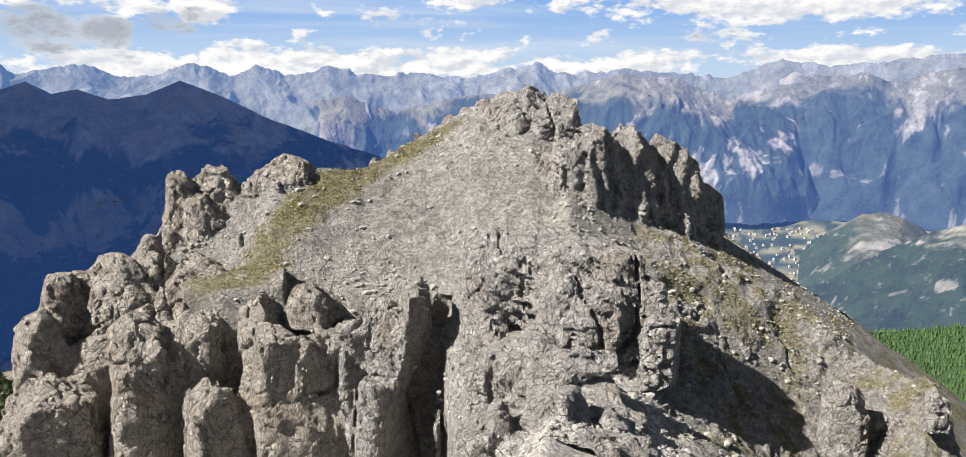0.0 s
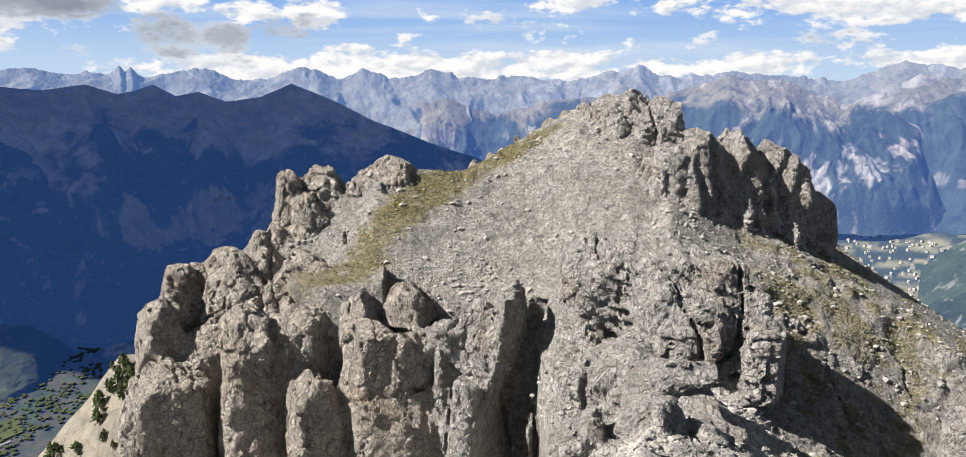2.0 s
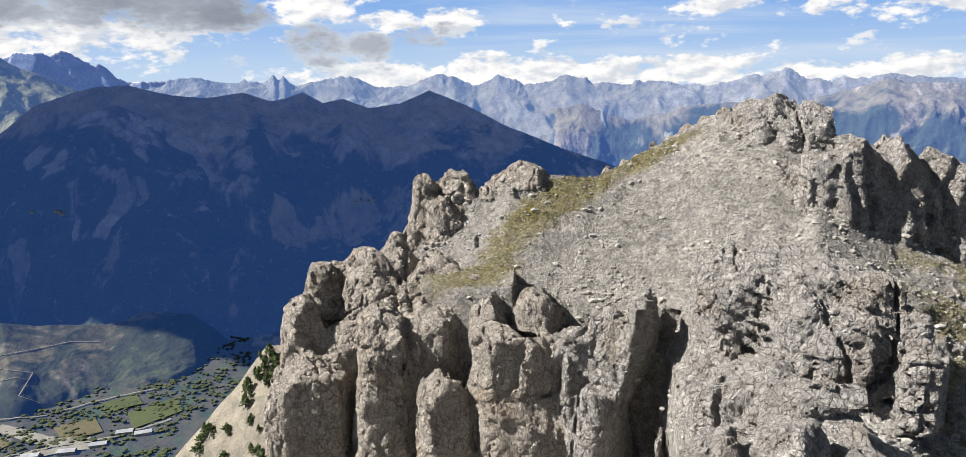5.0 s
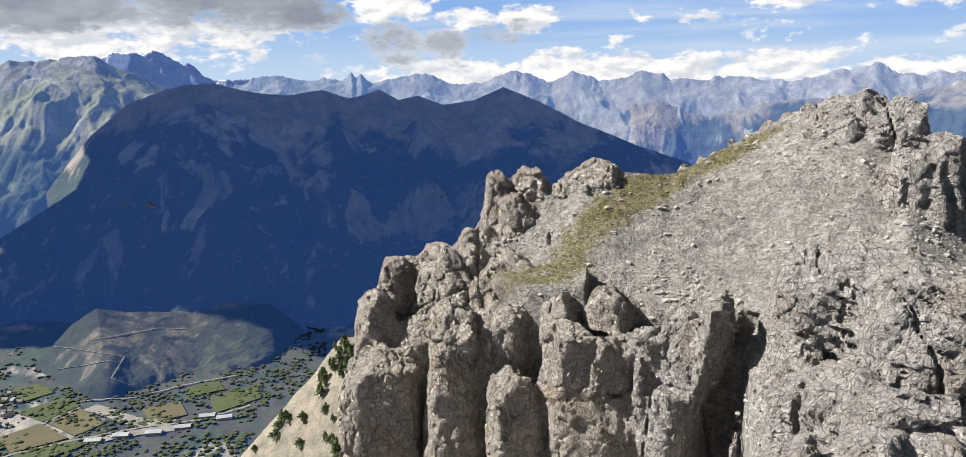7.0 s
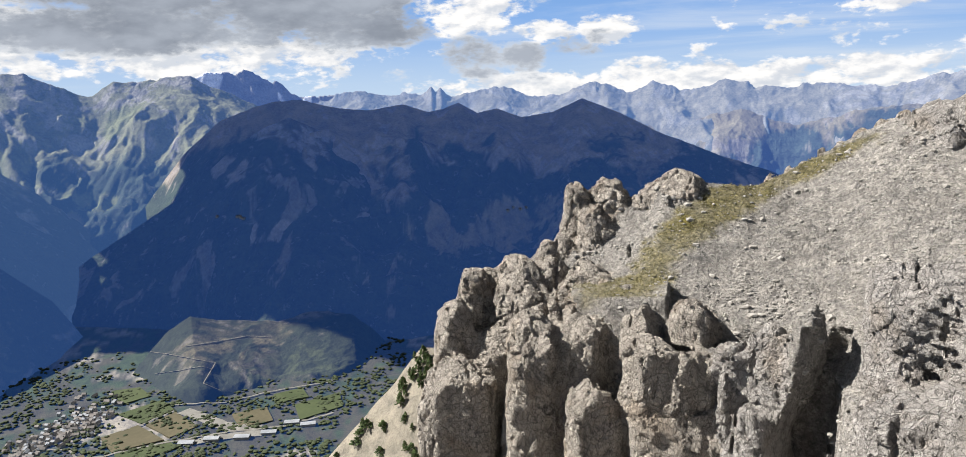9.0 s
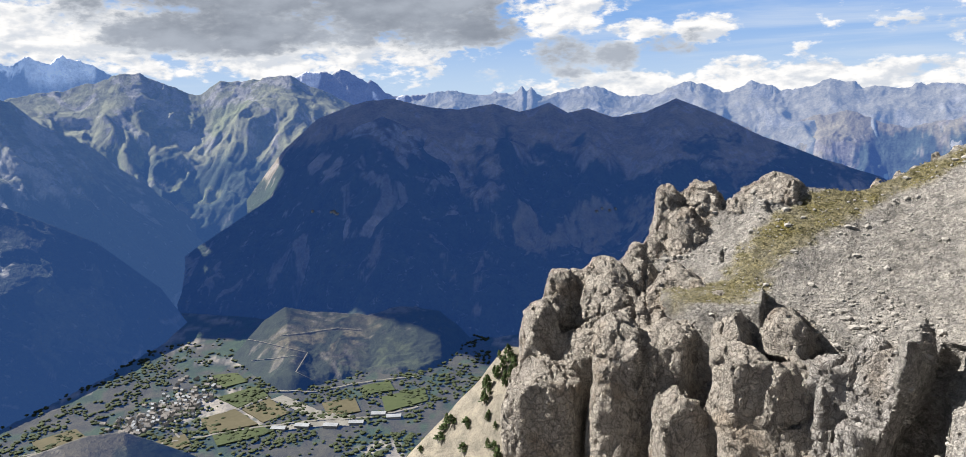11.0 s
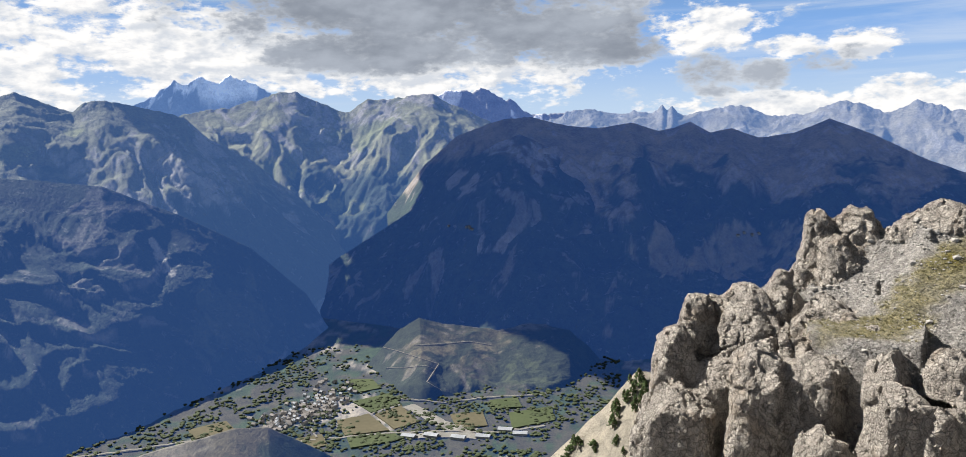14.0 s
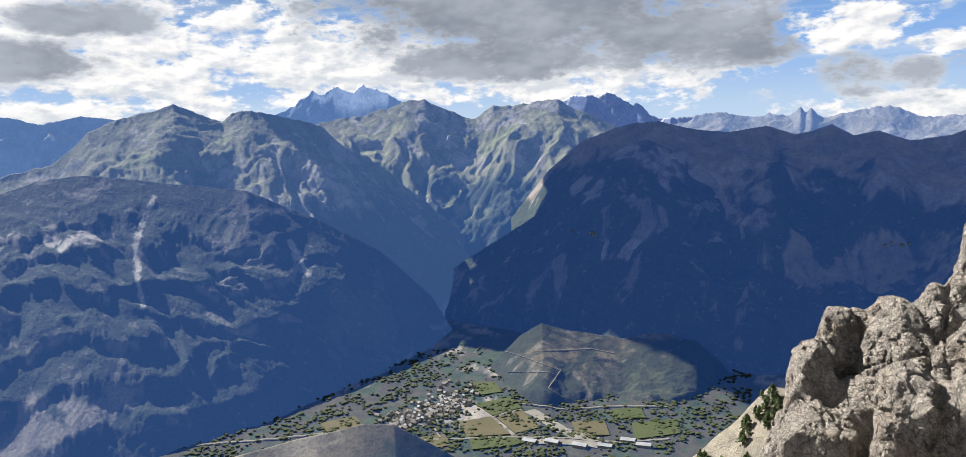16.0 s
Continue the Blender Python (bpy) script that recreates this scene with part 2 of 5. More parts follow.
def make_land(name, scale, depth, haze_glow=None, stony=False, pale=0.0):
    """Land whose cover comes with the mesh, broken up by two scales of grain. Its emission, where given, is painted
    haze.
    """
    m, n = material(name)
    at = n.add("ShaderNodeNewGeometry").outputs["Position"]
    cover = n.add("ShaderNodeVertexColor", layer_name="cover").outputs[0]
    a, b = n.noise(at, scale, 7, 0.62, 0.3), n.noise(at, scale * 7, 5, 0.65)
    grain = n.math("ADD", n.math("MULTIPLY", a, 0.6), n.math("MULTIPLY", b, 0.4))
    colour = n.mix(1.0, cover, n.mix(n.ramp(grain, 0.3, 0.7), (0.55, 0.56, 0.58, 1), (1.4, 1.38, 1.32, 1)), "MULTIPLY")
    if pale:
        clearing = n.noise(at, scale * 2.2, 9, 0.68, 0.4)
        colour = n.mix(n.math("MULTIPLY", n.ramp(clearing, 0.57, 0.70), pale), colour, (0.26, 0.25, 0.22, 1))
    if stony:
        chip = n.add("ShaderNodeTexVoronoi", {"Vector": at, "Scale": 3.2, "Randomness": 1.0})
        speck = n.noise(at, 9.0, 4, 0.7)
        tone = n.add("ShaderNodeSeparateXYZ", {0: chip.outputs[1]}).outputs[0]
        colour = n.mix(1.0, colour, n.mix(tone, (0.72, 0.72, 0.72, 1), (1.3, 1.3, 1.3, 1)), "MULTIPLY")
        colour = n.mix(n.math("MULTIPLY", n.ramp(speck, 0.53, 0.62), 0.6), colour, (0.10, 0.095, 0.08, 1))
        grain = n.math("ADD", grain, n.math("MULTIPLY", n.facets(at, 2.6), 0.34))
        grain = n.math("ADD", grain, n.math("ADD", n.math("MULTIPLY", chip.outputs[0], -0.16), n.math("MULTIPLY", speck, 0.12)))
    finish(n, colour, 0.95, grain, depth, 1.0, haze_glow)
    return m


PEAK_GROUND = make_land("peak_ground", 0.9, 1.2, None, True)
FLANK = make_land("flank_ground", 0.35, 1.0)
# blue emission below stands in for the haze in front of distant land
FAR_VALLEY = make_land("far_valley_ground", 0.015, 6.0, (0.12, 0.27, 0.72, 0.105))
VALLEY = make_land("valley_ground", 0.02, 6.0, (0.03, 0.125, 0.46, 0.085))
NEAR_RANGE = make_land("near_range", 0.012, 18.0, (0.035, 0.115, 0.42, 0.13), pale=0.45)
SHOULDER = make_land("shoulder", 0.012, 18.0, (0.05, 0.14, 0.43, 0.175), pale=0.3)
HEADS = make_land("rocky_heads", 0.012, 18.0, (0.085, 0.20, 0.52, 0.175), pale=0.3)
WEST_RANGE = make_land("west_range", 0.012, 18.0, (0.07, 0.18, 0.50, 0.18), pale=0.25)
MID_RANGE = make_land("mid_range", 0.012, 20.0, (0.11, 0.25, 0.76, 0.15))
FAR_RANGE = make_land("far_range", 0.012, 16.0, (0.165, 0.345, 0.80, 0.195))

# ---- the wide ground ----
FLOOR = -880.0


def curve(points, x):
    """A smooth line through (x, y) pairs."""
    pts = sorted(points)
    xs, ys = np.array([p[0] for p in pts], float), np.array([p[1] for p in pts], float)
    return np.interp(x, xs, ys)


def bearings(lo, hi, step):
    return np.arange(lo, hi + step / 2, step)


def ground_height(b, r):
    """The flank of the peak, falling to the valley floor that rises again far off to the right."""
    flank = -46 - 0.74 * (r - 100) - 34 * smooth(b, 26, 36)
    spur = curve([(26, -70), (30, -58), (33.5, -55.5), (34.8, -56.2), (38.9, -66), (43.6, -78.5), (47, -93), (52, -125), (60, -190)], b) - np.where(r < 150, 0.55, 1.0) * np.abs(r - 150)
    flank = np.maximum(flank, np.where((b > 28) & (b < 60), spur, -5000))
    floor = FLOOR + np.maximum(0, r - 3400) * 0.13 * smooth(-b, -5, 15)
    k = 40.0
    return np.logaddexp(flank / k, floor / k) * k


def make_ground():
    b = np.concatenate([bearings(-45, 96, 0.2), bearings(99, 312, 3.0)])
    r = 96 * (4950 / 96) ** (np.linspace(0, 1, 260) ** 0.9)
    B, R = np.meshgrid(b, r)
    x, y = -np.sin(np.radians(B)) * R, np.cos(np.radians(B)) * R
    z = ground_height(B, R)
    p = np.stack([x.ravel(), y.ravel(), np.zeros(x.size)], 1)
    steep = smooth(R, 110, 300) * (1 - smooth(-z, 780, 870)) * (1 - smooth(R, 3000, 3300))
    rough = fbm(p / 130, 6, 5).reshape(z.shape) * 26 * steep + fbm(p / 20, 4, 8).reshape(z.shape) * 2.2 * smooth(R, 96, 140)
    z = z + rough
    n1 = fbm(p / 240, 5, 11).reshape(z.shape)
    n2 = fbm(p / 45, 4, 12).reshape(z.shape)
    forest = smooth(n1 + n2 * 0.6, -0.35, 0.05) * smooth(R, 420, 700)
    scree, wood = np.array([0.215, 0.195, 0.16]), np.array([0.020, 0.030, 0.017])
    meadow = np.array([0.028, 0.044, 0.016])
    f = forest[..., None]
    colour = scree * (1 - f) + wood * f
    low = (smooth(-z, 820, 862) * smooth(n1 * 0.7 + n2, -0.15, 0.25))[..., None]
    colour = colour * (1 - low) + meadow * low
    dry = (smooth(-z, 820, 862) * smooth(n1 - n2 * 0.8, 0.2, 0.5))[..., None]
    colour = colour * (1 - dry) + np.array([0.045, 0.042, 0.024]) * dry
    far_off = smooth(R, 3250, 3450)[..., None]
    k = smooth(n1 * 0.7 + n2, -0.05, 0.5)[..., None]
    colour = colour * (1 - far_off) + (wood * (1 - k) + np.array([0.085, 0.085, 0.05]) * k) * far_off
    plot = cells(p / np.array([150, 95, 1]), 19)[2].reshape(z.shape)
    plots = (far_off[..., 0] * smooth(plot + 0.5 * n1, 0.25, 0.4) * smooth(-z, 640, 720))[..., None]
    colour = colour * (1 - plots) + np.array([0.16, 0.15, 0.085]) * plots
    right = (smooth(-B, 20, 24) * smooth(R, 140, 200) * (1 - smooth(R, 1800, 2200)))[..., None]
    colour = colour * (1 - right) + np.array([0.022, 0.040, 0.018]) * right
    cut, far = int(np.searchsorted(r, 420)), int(np.searchsorted(r, 3500))
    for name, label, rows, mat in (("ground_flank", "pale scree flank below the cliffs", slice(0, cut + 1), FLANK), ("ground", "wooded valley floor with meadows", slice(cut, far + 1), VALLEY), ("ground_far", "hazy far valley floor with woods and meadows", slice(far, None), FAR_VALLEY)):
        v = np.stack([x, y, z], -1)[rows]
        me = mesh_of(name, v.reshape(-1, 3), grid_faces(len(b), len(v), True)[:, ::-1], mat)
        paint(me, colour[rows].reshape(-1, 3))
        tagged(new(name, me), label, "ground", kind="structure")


make_ground()


def mountain(name, label, crest, dist, slope, mat, step=0.1, spur=90.0, jag=0.12, tree_line=-260.0, rock=(0.26, 0.25, 0.235), grass=(0.15, 0.15, 0.075),
             wood=(0.030, 0.045, 0.026), seed=1, rows=110, snow=0.0, foot=FLOOR - 40, ravine=420.0, flute=0.5, ledge=0.0, scree=0.0, meadows=(), chutes=()):
    """A mountain range by its crest line: (bearing, height in degrees) pairs at a distance, with spurs and ravines running down to its foot.
    ledge: height between rock bands; scree: share of pale aprons under the crags; meadows: (bearing, height in degrees, half breadth, half height, colour);
    chutes: pale torrent beds as lines of (bearing, height in degrees), and their half breadth."""
    lo, hi = min(c[0] for c in crest), max(c[0] for c in crest)
    b = bearings(lo, hi, step)
    d = curve(dist, b) if isinstance(dist, (list, tuple)) else np.full(len(b), float(dist))
    zs = d * np.tan(np.radians(curve(crest, b)))
    slope = curve(slope, b) if isinstance(slope, (list, tuple)) else np.full(len(b), float(slope))
    t = np.concatenate([np.linspace(1, 0, rows) ** 1.15, -np.linspace(0.02, 0.3, 12)])
    pad = int(2.2 / step)
    even = np.convolve(np.pad(zs, pad, mode="edge"), np.hanning(2 * pad + 1) / pad, "valid")
    length = (even - foot) / slope
    D = d - np.outer(t, length)
    D = np.where(t[:, None] < 0, d - t[:, None] * 1500, D)
    B = np.broadcast_to(b, D.shape)
    fall = np.where(t[:, None] >= 0, np.clip(t[:, None], 0, 1) * (even - foot), -t[:, None] * 1500 * 0.8)
    x, y = -np.sin(np.radians(B)) * D, np.cos(np.radians(B)) * D
    p = np.stack([x.ravel(), y.ravel(), np.zeros(x.size)], 1)
    warp, warp2 = fbm(p / 700, 4, seed + 50), fbm(p / 160, 3, seed + 51)
    crag = (ridged((p + np.stack([warp2, warp, warp2], 1) * 60) / 150, 6, seed, 0.58) * 0.8 - 0.5).reshape(x.shape)
    z = even - fall + (zs - even) * np.exp(-fall / 190) + crag * d * radians(jag) * np.exp(-fall / 150)
    q = p + np.stack([warp, -warp, warp * 0], 1) * 190 + np.stack([warp2, warp2, warp2 * 0], 1) * 25
    # ravines follow the slope and fork as they go down; crags break it up across
    arc = np.radians(B.ravel()) * np.mean(d)
    run = np.stack([arc / ravine + warp * 0.9 + warp2 * 0.12, fall.ravel() / (ravine * 3.2) + 0.3 * warp, D.ravel() * 0 + seed], 1)
    g = ridged(run, 5, seed + 7, 0.52) * flute + ridged(q / 430, 6, seed + 9, 0.54) * (1 - flute)
    ease = smooth(fall, 10, 300) * (1 - smooth(t[:, None], 0.86, 1.0))
    z = z + g.reshape(z.shape) * spur * ease + fbm(q / 80, 5, seed + 20, 0.55).reshape(z.shape) * 9 * smooth(fall, 10, 150)
    n1, n2, n3 = (fbm(q / size, 5, seed + 30 + size).reshape(z.shape) for size in (260, 70, 24))
    step_share = 0
    if ledge:
        bed = z / ledge + 0.55 * n1 + 0.1 * n2
        bed = bed - np.floor(bed)
        z = z + ledge * 0.22 * (smooth(bed, 0.30, 0.62) - bed) * ease
        step_share = smooth(bed, 0.36, 0.46) * (1 - smooth(bed, 0.50, 0.62)) * smooth(n1 * 0.6 + n2 * 0.7 + n3 * 0.3, 0.12, 0.5)
    gz, gd = np.gradient(z, axis=0), np.gradient(D, axis=0)
    tilt = np.abs(gz / np.where(np.abs(gd) < 1e-3, 1e-3, gd))
    high = smooth(z + n1 * 150 + n2 * 70 + n3 * 40, tree_line - 40, tree_line + 50)
    bare = smooth(tilt / slope * 0.5 + n1 * 0.3 + n2 * 0.4 + n3 * 0.3, 0.5, 0.95)
    rock, grass, wood = np.array(rock), np.array(grass), np.array(wood)
    top = grass * (1 - bare[..., None]) + rock * bare[..., None]
    outcrop = (np.maximum(smooth(n2 + 0.4 * n1 + 0.35 * n3, 0.62, 0.9) * 0.6, step_share))[..., None]
    under = wood * (1 - outcrop) + rock * 0.9 * outcrop
    colour = under * (1 - high[..., None]) + top * high[..., None]
    if scree:
        apron = (smooth(-np.abs(fall - 330 - n1 * 170) + 170, 0, 120) * smooth(g.reshape(z.shape) * -0.9 + n2 * 0.5, 0.0, 0.45) * scree)[..., None]
        colour = colour * (1 - apron) + np.array((0.26, 0.25, 0.23)) * apron
    angle = np.degrees(np.arctan2(z, D))
    for path, broad in chutes:
        away_from = np.full(z.shape, 99.0)
        for (b0, u0), (b1, u1) in zip(path, path[1:]):
            k = np.clip(((B - b0) * (b1 - b0) + (angle - u0) * (u1 - u0)) / ((b1 - b0) ** 2 + (u1 - u0) ** 2), 0, 1)
            away_from = np.minimum(away_from, np.hypot(B + n2 * 0.12 - b0 - k * (b1 - b0), angle - u0 - k * (u1 - u0)))
        s = (smooth(broad - away_from + n3 * 0.12, 0.0, 0.12) * 0.9)[..., None]
        colour = colour * (1 - s) + np.array((0.34, 0.33, 0.30)) * s
    for mb, mu, wb, wu, tint in meadows:
        r = np.hypot((B - mb) / wb, (angle - mu) / wu)
        s = (smooth(1 - r + n1 * 0.5 + n2 * 0.55 + n3 * 0.3, 0.0, 0.35) * smooth(n2 + n3 * 0.6, -0.5, 0.25))[..., None]
        colour = colour * (1 - s) + np.array(tint) * s
    if snow:
        s = (smooth(-fall + n2 * 60, -170, -20) * smooth(n1 + n2, 0.35 - snow, 0.6 - snow))[..., None]
        colour = colour * (1 - s) + 0.8 * s
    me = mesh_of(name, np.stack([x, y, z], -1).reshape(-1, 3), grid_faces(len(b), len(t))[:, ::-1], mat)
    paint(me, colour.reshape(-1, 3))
    return tagged(new(name, me), label, "mountain")


OLIVE, STRAW, PALE = (0.115, 0.125, 0.055), (0.13, 0.115, 0.07), (0.25, 0.24, 0.22)
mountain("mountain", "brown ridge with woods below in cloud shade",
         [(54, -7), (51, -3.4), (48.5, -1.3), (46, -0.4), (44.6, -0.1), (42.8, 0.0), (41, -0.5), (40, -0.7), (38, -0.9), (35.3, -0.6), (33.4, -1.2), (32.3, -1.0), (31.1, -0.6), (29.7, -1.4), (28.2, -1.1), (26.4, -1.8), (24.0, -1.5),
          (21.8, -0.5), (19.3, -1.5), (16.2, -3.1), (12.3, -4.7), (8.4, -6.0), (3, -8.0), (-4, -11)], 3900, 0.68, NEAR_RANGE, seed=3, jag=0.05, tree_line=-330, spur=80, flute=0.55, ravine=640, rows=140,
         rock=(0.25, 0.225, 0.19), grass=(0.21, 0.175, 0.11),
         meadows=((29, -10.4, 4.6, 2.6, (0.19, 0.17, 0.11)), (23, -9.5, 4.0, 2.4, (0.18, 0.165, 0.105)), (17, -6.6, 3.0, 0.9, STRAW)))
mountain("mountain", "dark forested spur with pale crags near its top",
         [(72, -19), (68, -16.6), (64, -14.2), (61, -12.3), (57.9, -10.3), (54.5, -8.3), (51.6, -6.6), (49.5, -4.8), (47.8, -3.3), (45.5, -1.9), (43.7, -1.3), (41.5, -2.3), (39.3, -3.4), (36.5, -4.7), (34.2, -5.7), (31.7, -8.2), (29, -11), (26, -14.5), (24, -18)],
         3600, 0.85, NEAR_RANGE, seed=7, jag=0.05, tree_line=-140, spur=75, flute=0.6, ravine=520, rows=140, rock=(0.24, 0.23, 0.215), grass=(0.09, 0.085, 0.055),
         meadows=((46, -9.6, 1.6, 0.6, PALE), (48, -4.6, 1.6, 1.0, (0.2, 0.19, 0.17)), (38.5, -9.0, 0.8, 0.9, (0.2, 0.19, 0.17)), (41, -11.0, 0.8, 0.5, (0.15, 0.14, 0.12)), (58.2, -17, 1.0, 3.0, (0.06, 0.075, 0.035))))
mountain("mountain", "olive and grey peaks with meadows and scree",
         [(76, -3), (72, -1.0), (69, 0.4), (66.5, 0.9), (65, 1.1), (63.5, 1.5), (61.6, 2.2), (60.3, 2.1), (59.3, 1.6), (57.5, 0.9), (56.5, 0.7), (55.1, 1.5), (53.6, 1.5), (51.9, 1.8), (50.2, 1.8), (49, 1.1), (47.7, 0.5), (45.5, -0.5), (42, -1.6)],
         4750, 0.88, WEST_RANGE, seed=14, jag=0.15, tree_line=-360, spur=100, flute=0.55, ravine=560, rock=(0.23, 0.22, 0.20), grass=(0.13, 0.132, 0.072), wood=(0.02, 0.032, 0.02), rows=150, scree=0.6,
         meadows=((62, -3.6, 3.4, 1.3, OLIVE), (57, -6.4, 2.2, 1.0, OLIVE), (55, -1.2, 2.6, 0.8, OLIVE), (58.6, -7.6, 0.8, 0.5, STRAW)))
mountain("mountain", "grey rocky heads above scree and forest",
         [(100, -3), (90, -2.6), (86, -1.6), (84.4, -0.3), (83.6, 0.5), (82.2, 1.1), (80, 1.6), (78.2, 2.3), (76.3, 1.4), (75, 0.9), (74.4, 1.4), (73.3, 1.7), (70.3, 1.2), (68.1, 0.5), (66.4, -1.2), (63.7, -2.7), (61, -5.1), (58.3, -7.7), (55, -12)],
         3900, 0.85, HEADS, seed=25, jag=0.16, tree_line=-330, spur=85, flute=0.5, ravine=360, rock=(0.20, 0.195, 0.182), grass=(0.095, 0.098, 0.058), wood=(0.02, 0.032, 0.02), scree=0.6, rows=130,
         meadows=((79.5, -1.6, 3.0, 0.9, OLIVE), (75, -0.6, 1.2, 0.7, OLIVE), (67.5, -5.0, 1.2, 0.9, PALE)))
mountain("mountain", "forested shoulder with pale rock bands",
         [(104, -4.5), (95, -4.0), (89, -3.3), (86.9, -2.6), (84.4, -2.4), (81.8, -2.7), (77.9, -3.4), (73.7, -4.1), (68.5, -6.6), (64.1, -9.2), (60.4, -12.7), (58.6, -15.8), (56, -19)],
         3200, 0.72, SHOULDER, seed=36, jag=0.06, tree_line=-60, spur=26, flute=0.5, ravine=520, rows=170, ledge=110, rock=(0.15, 0.145, 0.13), grass=(0.06, 0.062, 0.04), wood=(0.016, 0.026, 0.015), chutes=(([(79.9, -4.1), (80.7, -5.4), (81.1, -6.4), (81.6, -8.0), (81.4, -9.6), (81.2, -11.8)], 0.22), ([(86.0, -7.2), (85.2, -6.6), (84.0, -6.5)], 0.25), ([(70.8, -8.0), (70.2, -9.2), (69.6, -10.6)], 0.22)),
         meadows=((84.6, -6.6, 1.6, 0.5, PALE), (69.8, -9.4, 0.8, 1.2, (0.24, 0.23, 0.21)), (88, -18.4, 5.0, 1.2, (0.13, 0.125, 0.11)), (66, -14, 2.6, 3.4, (0.045, 0.055, 0.03))))
# bluish rock on this range and the next puts haze into the colour
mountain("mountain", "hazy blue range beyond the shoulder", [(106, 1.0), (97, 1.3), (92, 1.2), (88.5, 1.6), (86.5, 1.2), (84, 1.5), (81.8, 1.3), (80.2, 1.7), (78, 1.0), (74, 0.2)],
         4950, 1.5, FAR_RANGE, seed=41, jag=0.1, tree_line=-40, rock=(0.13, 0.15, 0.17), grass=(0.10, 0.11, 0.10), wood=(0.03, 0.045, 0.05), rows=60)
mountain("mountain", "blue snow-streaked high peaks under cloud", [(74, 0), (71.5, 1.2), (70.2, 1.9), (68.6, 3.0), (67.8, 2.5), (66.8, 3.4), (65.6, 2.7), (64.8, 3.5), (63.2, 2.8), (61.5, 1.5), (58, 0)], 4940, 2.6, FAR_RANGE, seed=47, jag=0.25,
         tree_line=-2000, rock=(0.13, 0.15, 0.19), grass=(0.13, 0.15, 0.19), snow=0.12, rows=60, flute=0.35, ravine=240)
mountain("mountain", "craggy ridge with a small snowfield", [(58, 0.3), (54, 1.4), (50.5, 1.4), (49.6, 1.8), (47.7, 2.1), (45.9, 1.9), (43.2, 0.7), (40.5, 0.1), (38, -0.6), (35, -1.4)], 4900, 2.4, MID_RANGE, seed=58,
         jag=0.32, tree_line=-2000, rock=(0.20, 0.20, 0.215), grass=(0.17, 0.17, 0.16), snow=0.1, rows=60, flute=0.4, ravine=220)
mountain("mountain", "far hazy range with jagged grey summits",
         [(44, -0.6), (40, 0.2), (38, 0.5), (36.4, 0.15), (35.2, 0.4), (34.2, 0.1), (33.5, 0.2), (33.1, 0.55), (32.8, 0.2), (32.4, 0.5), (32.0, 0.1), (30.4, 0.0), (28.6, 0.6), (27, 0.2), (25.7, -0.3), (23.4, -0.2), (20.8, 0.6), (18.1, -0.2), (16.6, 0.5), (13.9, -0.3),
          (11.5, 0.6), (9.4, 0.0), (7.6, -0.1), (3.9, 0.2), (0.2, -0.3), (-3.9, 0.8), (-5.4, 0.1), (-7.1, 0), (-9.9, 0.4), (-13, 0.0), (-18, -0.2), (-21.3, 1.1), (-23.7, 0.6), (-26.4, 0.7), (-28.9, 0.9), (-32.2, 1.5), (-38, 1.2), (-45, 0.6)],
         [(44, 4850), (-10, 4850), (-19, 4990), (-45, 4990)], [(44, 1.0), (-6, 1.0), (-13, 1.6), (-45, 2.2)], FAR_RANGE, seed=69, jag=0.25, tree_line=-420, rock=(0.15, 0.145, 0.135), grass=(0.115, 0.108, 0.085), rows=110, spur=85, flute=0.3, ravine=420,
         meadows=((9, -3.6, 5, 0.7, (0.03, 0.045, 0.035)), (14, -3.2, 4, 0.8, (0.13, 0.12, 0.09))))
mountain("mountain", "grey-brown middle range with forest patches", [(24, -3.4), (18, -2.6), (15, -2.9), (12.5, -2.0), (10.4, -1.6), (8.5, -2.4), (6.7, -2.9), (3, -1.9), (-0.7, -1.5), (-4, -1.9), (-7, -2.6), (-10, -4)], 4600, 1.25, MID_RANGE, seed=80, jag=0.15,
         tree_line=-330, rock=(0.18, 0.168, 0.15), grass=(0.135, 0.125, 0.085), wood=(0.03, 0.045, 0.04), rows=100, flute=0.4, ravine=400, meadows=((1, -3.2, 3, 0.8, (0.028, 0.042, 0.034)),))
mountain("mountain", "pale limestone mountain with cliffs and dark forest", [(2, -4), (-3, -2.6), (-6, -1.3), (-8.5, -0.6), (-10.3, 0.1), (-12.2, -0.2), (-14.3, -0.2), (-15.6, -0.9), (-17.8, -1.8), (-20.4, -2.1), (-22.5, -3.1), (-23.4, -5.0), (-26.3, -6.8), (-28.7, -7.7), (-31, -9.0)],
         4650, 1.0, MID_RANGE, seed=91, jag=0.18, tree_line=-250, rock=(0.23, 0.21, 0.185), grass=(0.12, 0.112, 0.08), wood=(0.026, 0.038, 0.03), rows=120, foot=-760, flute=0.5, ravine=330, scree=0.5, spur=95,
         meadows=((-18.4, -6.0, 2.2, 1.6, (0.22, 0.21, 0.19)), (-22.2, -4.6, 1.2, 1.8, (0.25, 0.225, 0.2))))
